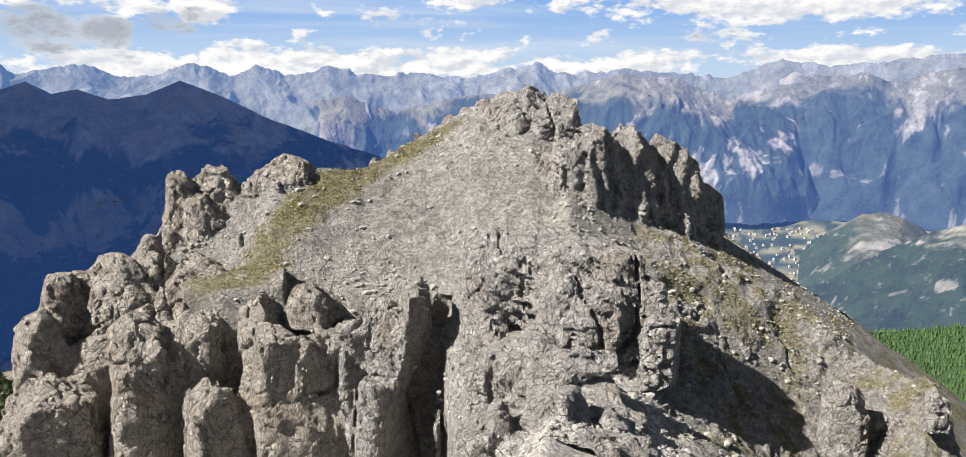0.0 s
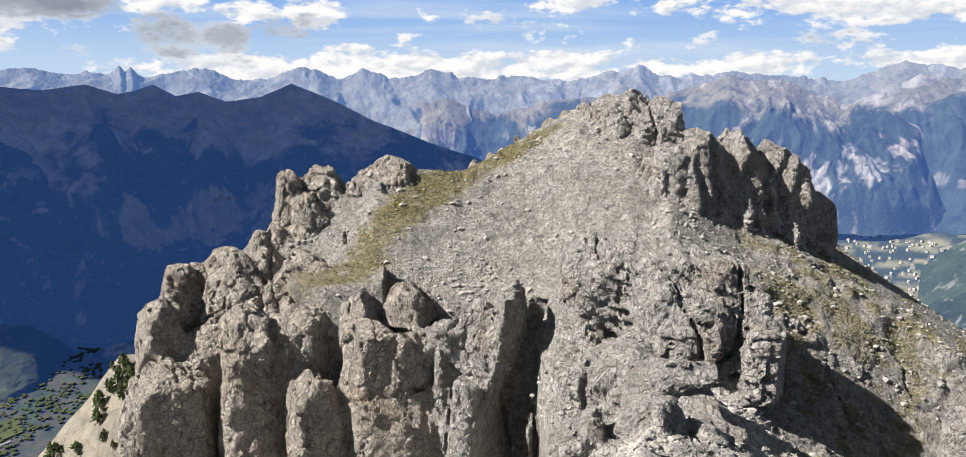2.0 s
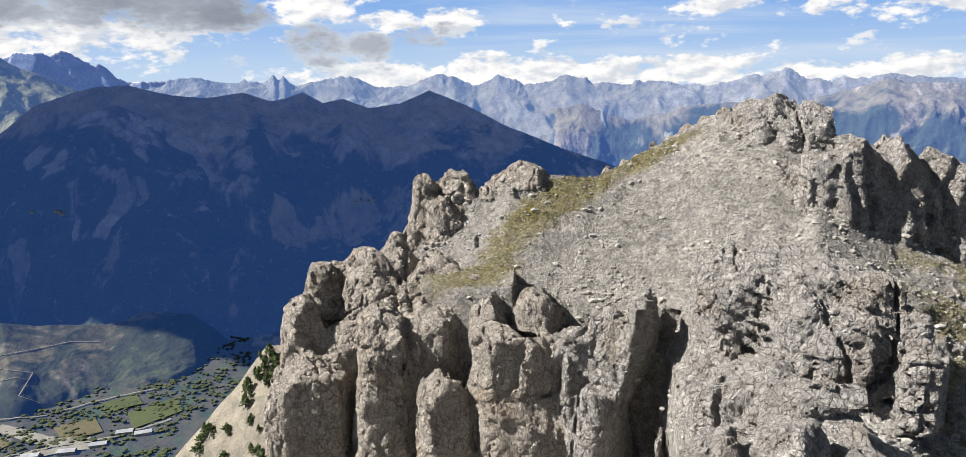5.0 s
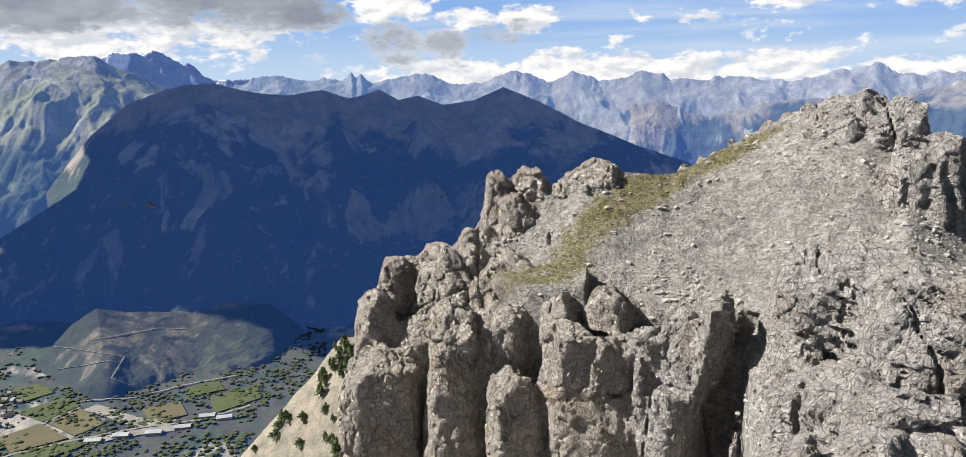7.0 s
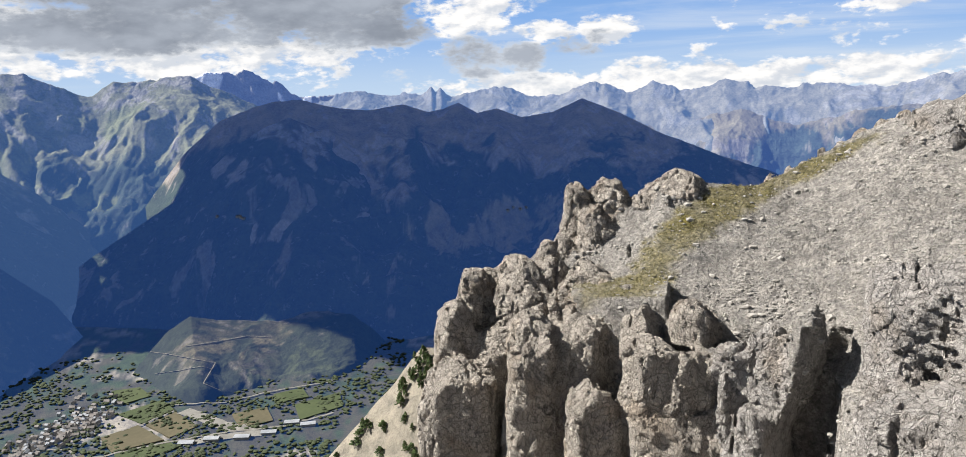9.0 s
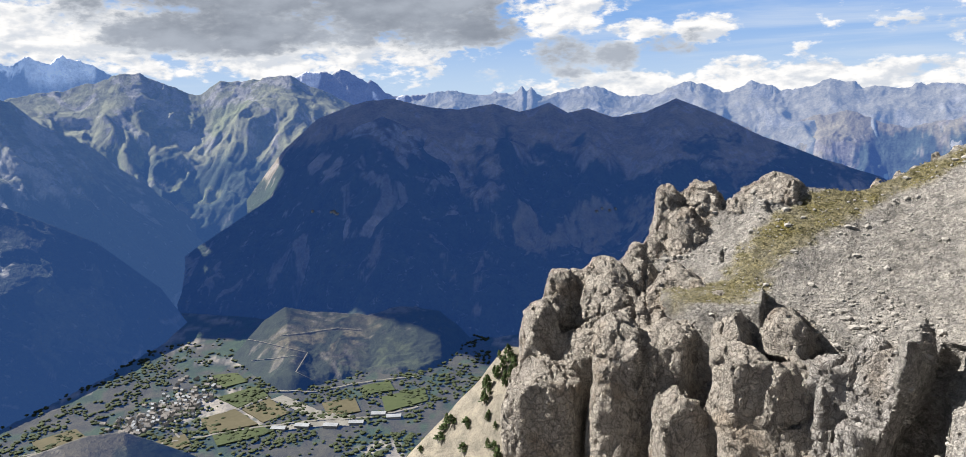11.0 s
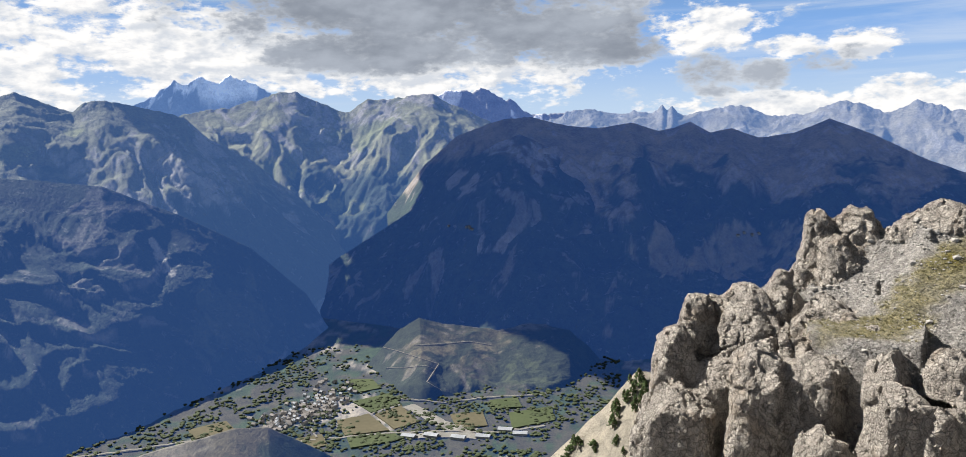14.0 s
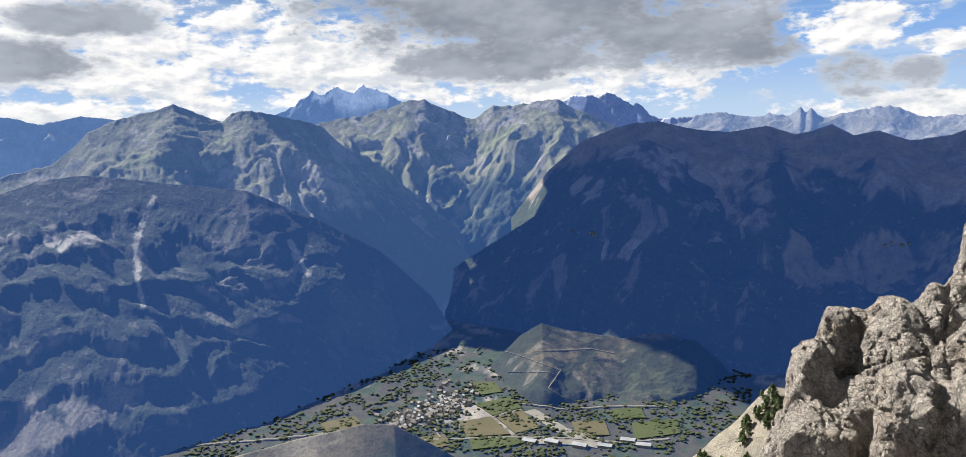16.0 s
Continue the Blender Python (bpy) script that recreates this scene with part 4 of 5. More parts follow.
    v[thin] += rt * (-(0.22 - 0.07 * wt) * (1 - 0.4 * blocky[thin]) * facet + 0.34 * joint) - (0.05 + (0.07 - 0.035 * wt) * np.maximum(rt, gt)) * chip + (0.24 * st + 0.10 * rt * (1 - wt)) * (ledge - 0.5)
    turn = b + 0.15 * (up + 17.3) + 0.7 * bend + 0.5 * lump
    slot = np.maximum(2.3 - turn, turn - 3.5 - 0.30 * np.clip(83 - d, 0, 14)) * d * 0.01745
    v = np.maximum(v, -np.maximum(slot, np.maximum(up + 16.9 + 0.3 * lump, np.abs(d - 74) - 9.5)))
    for hb, hu, hd, wx, wz in ((18.2, -10.6, 97.5, 0.7, 3.4), (31.2, -19.3, 80.5, 4.0, 0.7)):
        c = np.array(place(hb, hu, hd))
        e = p - c
        across = e[:, 0] * math.cos(radians(hb)) + e[:, 1] * math.sin(radians(hb))
        along = -e[:, 0] * math.sin(radians(hb)) + e[:, 1] * math.cos(radians(hb))
        v = np.maximum(v, -(np.sqrt((across / wx) ** 2 + (along / 2.6) ** 2 + (e[:, 2] / wz) ** 2) - 1) * min(wx, wz))
    f[near] = v
    # skin: one vertex in each cell that the surface crosses
    inside = f < 0
    count = np.zeros((nx - 1, ny - 1, nz - 1), np.int8)
    for a in (0, 1):
        for c in (0, 1):
            for e in (0, 1):
                count += inside[a:nx - 1 + a, c:ny - 1 + c, e:nz - 1 + e]
    live = (count > 0) & (count < 8)
    ci = np.stack(np.nonzero(live), 1)
    number = np.full(live.shape, -1, np.int32)
    number[live] = np.arange(len(ci))
    total, hits = np.zeros((len(ci), 3)), np.zeros(len(ci))
    corners = [(a, c, e) for a in (0, 1) for c in (0, 1) for e in (0, 1)]
    val = {k: f[ci[:, 0] + k[0], ci[:, 1] + k[1], ci[:, 2] + k[2]].astype(float) for k in corners}
    for k in corners:
        for axis in range(3):
            if k[axis] == 0:
                m = tuple(1 if j == axis else k[j] for j in range(3))
                a, c = val[k], val[m]
                cross = (a < 0) != (c < 0)
                t = np.where(cross, a / np.where(cross, a - c, 1), 0)
                at = np.tile(np.array(k, float), (len(ci), 1))
                at[:, axis] = t
                total += at * cross[:, None]
                hits += cross
    verts = LOW + (ci + total / hits[:, None]) * CELL
    quads = []
    for axis in range(3):
        o1, o2 = [(1, 2), (2, 0), (0, 1)][axis]
        a = [slice(1, n - 1) for n in (nx, ny, nz)]
        c = list(a)
        a[axis], c[axis] = slice(0, -1), slice(1, None)
        s0, s1 = inside[tuple(a)], inside[tuple(c)]
        e = np.stack(np.nonzero(s0 != s1), 1)
        flip = s0[tuple(e.T)]
        base = e.copy()
        base[:, o1] += 1
        base[:, o2] += 1
        ring = []
        for u, w2 in ((0, 0), (1, 0), (1, 1), (0, 1)):
            g = base.copy()
            g[:, o1] -= u
            g[:, o2] -= w2
            ring.append(number[tuple(g.T)])
        ring = np.stack(ring, 1)
        quads.append(np.where(flip[:, None], ring, ring[:, ::-1]))
    quads = np.concatenate(quads)
    quads = quads[(quads >= 0).all(1)]
    owner = who[ci[:, 0], ci[:, 1], ci[:, 2]]
    return verts, quads, owner


def turf_share(x, y, z):
    """Where turf grows: the strip below the crest, the terrace, and in tufts on the right-hand slope."""
    b, d = bearing_of(x, y)
    p = np.stack([x, y, z], 1)
    n1, n2 = fbm(p / 16, 4, 61), fbm(p / 2.2, 4, 63)
    up = np.degrees(np.arctan2(z, d))
    upper = curve([(-16.4, 23.4), (-14.4, 23.0), (-13.8, 18.8), (-12.5, 18.0), (-9.9, 16.1), (-8.1, 14.2), (-6.8, 12.0), (-5.5, 7.3), (-4.4, 4.7), (-3.4, 2.3)], up)
    lower = curve([(-16.4, 15.4), (-14.9, 15.0), (-14.5, 15.0), (-12.7, 13.5), (-10.0, 10.6), (-8.2, 7.8), (-6.9, 5.9), (-5.5, 3.7), (-4.4, 2.0), (-3.4, 0.7)], up)
    edge = np.minimum(upper - b, (b - lower) * 0.8)
    strip = smooth(edge * 0.8 + n2 * 0.55 + n1 * 0.25, -0.1, 0.9) * smooth(up, -16.9, -16.2) * (1 - smooth(up, -3.6, -3.0)) * smooth(d / away(b), 80.5, 81.5) * (0.95 + 0.3 * n2)
    right = smooth(x - 9 - 0.04 * y, 2, 10) * smooth(n1 * 0.5 + n2 * 0.9, -0.35, 0.4) * 0.85
    return np.maximum(strip, right), n1, n2


def ground_cover(v):
    share, n1, n2 = turf_share(v[:, 0], v[:, 1], v[:, 2])
    scree, stone, turf = np.array([0.315, 0.297, 0.28]), np.array([0.54, 0.51, 0.485]), np.array([0.19, 0.168, 0.092])
    colour = scree * (0.95 + 0.14 * n1 + 0.16 * n2)[:, None]
    s = spur_share(v[:, 0], v[:, 1])[:, None]
    colour = colour * (1 - s) + stone * s
    share = (share * (1 - s[:, 0]))[:, None]
    return np.clip(colour * (1 - share) + turf * share, 0.02, 0.8)


def pieces_of(faces):
    """For each face, the number of the connected piece that it belongs to."""
    used, inv = np.unique(faces, return_inverse=True)
    f = inv.reshape(-1, 4)
    lab = np.arange(len(used))
    while True:
        low = lab.copy()
        np.minimum.at(low, f.ravel(), np.repeat(lab[f].min(1), 4))
        low = low[low]
        if (low == lab).all():
            return lab[f[:, 0]]
        lab = low


def make_peak():
    verts, quads, owner = carve_peak()
    by = owner[quads[:, 0]]
    count = np.bincount(by, minlength=len(MASSES) + 1)
    by = np.where(count[by] < 60, 0, by)
    # splinters cut off from their mass go with the ground
    for i in range(1, len(MASSES) + 1):
        own = np.nonzero(by == i)[0]
        if len(own):
            piece = pieces_of(quads[own])
            by[own[piece != np.bincount(piece).argmax()]] = 0
    for i in range(len(MASSES) + 1):
        faces = quads[by == i]
        if not len(faces):
            continue
        used, inv = np.unique(faces, return_inverse=True)
        v = verts[used]
        if i == 0:
            me = mesh_of("ground_peak", v, inv.reshape(-1, 4), PEAK_GROUND)
            paint(me, ground_cover(v))
            tagged(new("ground_peak", me), "grey limestone peak with scree face and turf strip", "ground", kind="structure")
            ground = v
            continue
        name, label, group, _, _, warm, row = MASSES[i - 1]
        home = Vector((*v[:, :2].mean(0), v[:, 2].min()))
        ob = new(name, mesh_of(name, v - np.array(home), inv.reshape(-1, 4), WARM_LIMESTONE if warm else LIMESTONE, False))
        ob.location = home
        tagged(ob, label, "rock", group)
    # the rest of the ridge round about, outside the carved block
    b = np.concatenate([bearings(-64, 64, 0.5), bearings(66, 294, 3.0)])
    d = np.concatenate([np.linspace(0.05, 38, 40), np.arange(39, 134, 1.0)])
    B, D = np.meshgrid(b, d)
    z = peak_height((B + 180) % 360 - 180, D)
    x, y = -np.sin(np.radians(B)) * D, np.cos(np.radians(B)) * D
    p = np.stack([x, y, z], -1).reshape(-1, 3)
    p[:, 2] += fbm(p / 6, 4, 241) * 0.5 * smooth(D.ravel(), 3, 20)
    inner = ((p[:, :2] > LOW[:2] + 1) & (p[:, :2] < HIGH[:2] - 1)).all(1) & (p[:, 2] > LOW[2] + 1)
    faces = grid_faces(len(b), len(d), True)[:, ::-1]
    faces = faces[~inner[faces].all(1)]
    me = mesh_of("ground_ridge", p, faces, PEAK_GROUND)
    paint(me, ground_cover(p))
    tagged(new("ground_ridge", me), "rocky limestone ridge under the viewpoint", "ground", kind="structure")
    return ground


PEAK_VERTS = make_peak()


# ---- small parts ----
def part(name, bm, mat, parent=None, label=""):
    """Links a bmesh as one mesh object, under a thing where one is given."""
    me = bpy.data.meshes.new(name)
    bm.to_mesh(me)
    bm.free()
    me.materials.append(mat)
    ob = new(name, me)
    ob.parent = parent
    return tagged(ob, label)


def plain(name, a, b, scale=0.5, rough=0.9, depth=0.02):
    """A matt surface of two tones in two scales."""
    m, n = material(name)
    at = n.add("ShaderNodeNewGeometry").outputs["Position"]
    x, y = n.noise(at, scale, 5, 0.6, 0.3), n.noise(at, scale * 8, 4, 0.6)
    g = n.math("ADD", n.math("MULTIPLY", x, 0.65), n.math("MULTIPLY", y, 0.35))
    finish(n, n.mix(n.ramp(g, 0.35, 0.65), a, b), rough, g, depth)
    return m


LEAF = plain("pine_needles", (0.030, 0.050, 0.018, 1), (0.075, 0.105, 0.035, 1), 0.8)
BARK = plain("bark", (0.10, 0.075, 0.05, 1), (0.18, 0.14, 0.10, 1), 3.0)
TURF = plain("dry_turf", (0.19, 0.175, 0.09, 1), (0.27, 0.245, 0.135, 1), 0.6)
STONE = plain("loose_stone", (0.20, 0.19, 0.17, 1), (0.40, 0.38, 0.35, 1), 1.2)
PLASTER = plain("house_plaster", (0.322, 0.310, 0.291, 1), (0.446, 0.434, 0.409, 1), 0.06)
SLATE = plain("roof_slate", (0.132, 0.126, 0.126, 1), (0.228, 0.210, 0.198, 1), 0.05)
METAL_ROOF = plain("metal_roof", (0.224, 0.240, 0.264, 1), (0.320, 0.336, 0.360, 1), 0.03)
FIELD_GREEN = plain("green_meadow", (0.039, 0.055, 0.023, 1), (0.058, 0.074, 0.033, 1), 0.01)
FIELD_DRY = plain("mown_meadow", (0.071, 0.064, 0.038, 1), (0.098, 0.086, 0.053, 1), 0.01)
GRAVEL = plain("pale_gravel", (0.140, 0.136, 0.126, 1), (0.210, 0.203, 0.189, 1), 0.03)
ROAD = plain("pale_road", (0.136, 0.130, 0.118, 1), (0.180, 0.171, 0.155, 1), 0.05)


def scatter_mesh(name, label, category, shape_v, shape_f, at, size, turn, mat, tilt=None):
    """Many small copies of one shape joined into a single piece of stuff."""
    k, m = len(at), len(shape_v)
    c, s = np.cos(turn)[:, None], np.sin(turn)[:, None]
    v = shape_v[None] * size[:, None, :]
    x, y = v[..., 0] * c - v[..., 1] * s, v[..., 0] * s + v[..., 1] * c
    v = np.stack([x, y, v[..., 2]], -1)
    if tilt is not None:
        v = v + tilt
    v = v + at[:, None, :]
    f = shape_f[None] + (np.arange(k) * m)[:, None, None]
    return tagged(new(name, mesh_of(name, v.reshape(-1, 3), f.reshape(-1, shape_f.shape[1]), mat, False)), label, category, kind="stuff")


def lump_shape(seed):
    """An angular stone of twenty faces."""
    bm = bmesh.new()
    bmesh.ops.create_icosphere(bm, subdivisions=1, radius=0.5)
    rng = random.Random(seed)
    for v in bm.verts:
        v.co *= rng.uniform(0.7, 1.25)
    v, f = np.array([v.co[:] for v in bm.verts]), np.array([[x.index for x in q.verts] for q in bm.faces])
    bm.free()
    return v, f


RNG = np.random.default_rng(7)


def make_scree_and_turf():
    v = PEAK_VERTS
    share, n1, n2 = turf_share(v[:, 0], v[:, 1], v[:, 2])
    b, d = bearing_of(v[:, 0], v[:, 1])
    top = v[:, 2] > -36
    inner = (v[:, 0] > LOW[0] + 2) & (v[:, 0] < HIGH[0] - 2) & (v[:, 1] < HIGH[1] - 3) & top
    for j in range(3):
        w = np.where(inner, (0.25 + smooth(n2, -0.1, 0.5)) * (1 - 0.6 * share), 0)
        pick = RNG.choice(len(v), 8500, p=w / w.sum())
        big = RNG.pareto(2.4, 8500) * 0.11 + 0.11
        big = np.minimum(big, 0.95)
        size = np.stack([big * RNG.uniform(0.8, 1.3, 8500), big * RNG.uniform(0.7, 1.2, 8500), big * RNG.uniform(0.45, 0.85, 8500)], 1)
        sv, sf = lump_shape(j)
        scatter_mesh("scree", "loose grey limestone stones on the scree face", "scree", sv, sf, v[pick] + np.array([0, 0, 0.04]), size, RNG.uniform(0, 6.28, 8500), STONE)
    # tufts of grass: a few bent blades each
    blades, f = [], []
    for i in range(7):
        a = i * 0.9
        o = np.array([math.cos(a), math.sin(a)]) * 0.16
        n = len(blades)
        side = np.array([-o[1], o[0]]) * 0.35
        blades += [(*(o * 0.4 - side), -0.1), (*(o * 0.4 + side), -0.1), (*(o * 2.4), 0.45 + 0.12 * (i % 3))]
        f.append((n, n + 1, n + 2))
    w = np.where(inner, share ** 1.5, 0)
    k = 6500
    pick = RNG.choice(len(v), k, p=w / w.sum())
    big = RNG.uniform(0.3, 0.65, k)[:, None] * np.array([1, 1, 0.75])
    scatter_mesh("grass", "dry yellow-green alpine turf in tufts", "grass", np.array(blades), np.array(f), v[pick] + RNG.normal(0, 0.12, (k, 3)) * np.array([1, 1, 0]), big, RNG.uniform(0, 6.28, k), TURF)


make_scree_and_turf()


# ---- shrubs and trees ----
def make_pine(name, label, tall, wide, seed):
    """A dwarf pine: a short bent trunk with limbs, and a ragged crown of needle clumps."""
    rng = random.Random(seed)
    root = new(name)
    root.empty_display_size = 0.2
    bm = bmesh.new()
    bmesh.ops.create_cone(bm, segments=6, radius1=tall * 0.06, radius2=tall * 0.015, depth=tall * 0.9, matrix=Matrix.Translation((0, 0, tall * 0.40)))
    for i in range(5):
        a, z = i * 1.4, tall * (0.2 + 0.13 * i)
        bmesh.ops.create_cone(bm, segments=4, radius1=tall * 0.02, radius2=tall * 0.006, depth=wide * 0.7,
                              matrix=Matrix.Translation((0, 0, z)) @ Matrix.Rotation(a, 4, "Z") @ Matrix.Rotation(1.1, 4, "Y") @ Matrix.Translation((0, 0, wide * 0.35)))
    part("trunk", bm, BARK, root)
    bm = bmesh.new()
    for i in range(70):
        t = rng.random()
        r = wide * 0.5 * (1 - t) ** 0.7 * rng.uniform(0.4, 1.1)
        a = rng.uniform(0, 6.28)
        m = Matrix.Translation((r * math.cos(a), r * math.sin(a), tall * (0.1 + 0.9 * t))) @ Euler((rng.uniform(-0.6, 0.6), rng.uniform(-0.6, 0.6), a)).to_matrix().to_4x4()
        bmesh.ops.create_icosphere(bm, subdivisions=1, radius=0.5, matrix=m @ Matrix.Diagonal((wide * rng.uniform(0.16, 0.32), wide * rng.uniform(0.12, 0.22), tall * rng.uniform(0.07, 0.14), 1)))
    for v in bm.verts:
        v.co *= rng.uniform(0.93, 1.07)
    part("crown", bm, LEAF, root)
    return tagged(root, label, "shrub", "dwarf pines of the slope")


def land_at(b, r):
    """Height of the wide ground, with its roughness."""
    b, r = np.atleast_1d(np.asarray(b, float)), np.atleast_1d(np.asarray(r, float))
    z = ground_height(b, r)
    p = np.stack([-np.sin(np.radians(b)) * r, np.cos(np.radians(b)) * r, np.zeros(len(b))], 1)
    steep = smooth(r, 110, 300) * (1 - smooth(-z, 780, 870)) * (1 - smooth(r, 3000, 3300))
    return np.stack([p[:, 0], p[:, 1], z + fbm(p / 130, 6, 5) * 26 * steep + fbm(p / 20, 4, 8) * 2.2 * smooth(r, 96, 140)], 1)


def make_slope_pines():
    kinds = [make_pine("dwarf_pine", "dark green dwarf pine on pale scree", 2.6, 1.9, 3), make_pine("dwarf_pine", "low spreading dwarf pine on pale scree", 1.6, 2.6, 5)]
    rng = random.Random(11)
    for i in range(96):
        b = rng.uniform(34.0, 47) if i % 4 else rng.uniform(33.5, 37)
        r = rng.uniform(118, 148) if i % 3 else rng.uniform(142, 149)
        x, y, z = land_at(b, r)[0]
        k = rng.uniform(0.5, 1.25)
        m = Matrix.Translation((x, y, z - 0.1)) @ Matrix.Rotation(rng.uniform(0, 6.28), 4, "Z")
        if i < 2:
            kinds[i].matrix_basis = m
        else:
            ob = copy_thing(kinds[i % 2], m)
            ob.scale = (k, k, k * rng.uniform(0.8, 1.2))


make_slope_pines()


def clump_shape(seed):
    bm = bmesh.new()
    bmesh.ops.create_icosphere(bm, subdivisions=1, radius=0.5)
    rng = random.Random(seed)
    for v in bm.verts:
        v.co *= rng.uniform(0.75, 1.3)
        v.co.z = v.co.z * 0.8 + 0.35
    v, f = np.array([v.co[:] for v in bm.verts]), np.array([[x.index for x in q.verts] for q in bm.faces])
    bm.free()
    return v, f


def conifer_shape():
    v, f = [], []
    for z0, z1, r in ((0.08, 0.55, 0.26), (0.32, 0.78, 0.2), (0.58, 1.05, 0.13)):
        n = len(v)
        v += [(r * math.cos(a * 1.0472) * (1 + 0.2 * (a % 2)), r * math.sin(a * 1.0472) * (1 + 0.2 * (a % 2)), z0) for a in range(6)] + [(0, 0, z1)]
        f += [(n + a, n + (a + 1) % 6, n + 6) for a in range(6)]
    return np.array(v), np.array(f)


CONIFER = plain("conifer", (0.03, 0.06, 0.022, 1), (0.07, 0.12, 0.04, 1), 0.05)
VALLEY_LEAF = plain("valley_leaf", (0.027, 0.037, 0.018, 1), (0.054, 0.069, 0.033, 1), 0.02)


def make_woods():
    k = 11000
    at = np.empty(len(WOODED.data.vertices) * 3, np.float32)
    WOODED.data.vertices.foreach_get("co", at)
    at = at.reshape(-1, 3)
    at = at[(at[:, 2] > -800) & (np.hypot(at[:, 0], at[:, 1]) < 1760)]
    at = at[RNG.integers(0, len(at), k)] + RNG.normal(0, 1.2, (k, 3)) * np.array([1, 1, 0])
    tall = RNG.uniform(6, 12, k)
    v, f = conifer_shape()
    scatter_mesh("conifer_wood", "green conifer forest on the lower slope", "forest", v, f, at - np.array([0, 0, 0.6]), tall[:, None] * np.array([1.0, 1.0, 1.0]), RNG.uniform(0, 6.28, k), CONIFER)
    k = 14000
    b, r = RNG.uniform(36, 84, k), RNG.uniform(1650, 2900, k)
    keep = fbm(np.stack([b * 0.9, r / 60, b * 0], 1), 4, 77) + RNG.normal(0, 0.25, k) > 0.0
    at = land_at(b[keep], r[keep])
    k = len(at)
    big = RNG.uniform(6, 15, k)
    v, f = clump_shape(2)
    scatter_mesh("valley_trees", "hedgerows and copses on the valley floor", "trees", v, f, at, big[:, None] * np.array([1, 1, 0.8]), RNG.uniform(0, 6.28, k), VALLEY_LEAF)


make_woods()


# ---- the valley floor: fields, roads, village ----
def on_floor(b, up, lift=0.0):
    r = (-FLOOR - lift) / math.tan(radians(-up))
    z = land_at(b, r)[0][2] + lift
    return Vector((-math.sin(radians(b)) * r, math.cos(radians(b)) * r, z))


def make_field(label, mat, corners):
    pts = [on_floor(b, up, 3.0) for b, up in corners]
    z = max(p.z for p in pts)
    bm = bmesh.new()
    low, high = [bm.verts.new((p.x, p.y, z - 6)) for p in pts], [bm.verts.new((p.x, p.y, z)) for p in pts]
    bm.faces.new(high)
    for i in range(len(pts)):
        j = (i + 1) % len(pts)
        bm.faces.new((low[i], low[j], high[j], high[i]))
    bmesh.ops.recalc_face_normals(bm, faces=bm.faces)
    tagged(part("field", bm, mat), label, "field", "fields of the valley")


GREEN, DRY = "green meadow on the valley floor", "mown straw-coloured meadow on the valley floor"
for mat, label, corners in [
        (FIELD_GREEN, GREEN, [(57.3, -20.9), (54.3, -20.5), (53.6, -21.3), (55.9, -21.8)]), (FIELD_DRY, DRY, [(58.6, -22.2), (56.1, -21.9), (54.5, -23.2), (58.0, -23.3)]),
        (FIELD_DRY, DRY, [(55.6, -21.95), (53.5, -21.45), (52.1, -22.7), (54.1, -23.1)]), (FIELD_GREEN, GREEN, [(57.9, -23.45), (54.2, -23.3), (53.6, -23.9), (57.6, -24.2)]),
        (FIELD_GREEN, GREEN, [(57.5, -19.3), (55.7, -19.4), (55.0, -20.1), (57.0, -20.3)]), (FIELD_DRY, DRY, [(49.6, -22.3), (47.0, -22.2), (46.6, -23.2), (49.1, -23.3)]),
        (FIELD_GREEN, GREEN, [(44.9, -22.3), (41.4, -21.8), (41.2, -22.8), (44.6, -23.4)]), (FIELD_DRY, DRY, [(69.5, -21.4), (66.8, -21.2), (66.2, -21.9), (69.3, -22.1)]),
        (FIELD_GREEN, GREEN, [(46.4, -21.4), (44.2, -21.2), (43.8, -21.9), (46.2, -22.0)]), (FIELD_DRY, DRY, [(61.8, -23.1), (59.8, -23.0), (59.4, -23.8), (61.6, -24.0)])]:
    make_field(label, mat, corners)


def make_ribbon(name, label, category, mat, points, wide, kind="structure"):
    """A road or stream bed laid along points."""
    verts, faces = [], []
    for i, p in enumerate(points):
        d = (points[min(i + 1, len(points) - 1)] - points[max(i - 1, 0)]).to_2d().normalized()
        s = Vector((-d.y, d.x, 0)) * wide / 2
        verts += [p + s, p - s]
        if i:
            n = 2 * i
            faces.append((n - 2, n - 1, n + 1, n))
    me = mesh_of(name, [v[:] for v in verts], faces, mat)
    tagged(new(name, me), label, category, kind=kind)


def between(points, n=10):
    out = []
    for (b0, u0), (b1, u1) in zip(points, points[1:]):
        out += [(b0 + (b1 - b0) * t / n, u0 + (u1 - u0) * t / n) for t in range(n)]
    return out + [points[-1]]


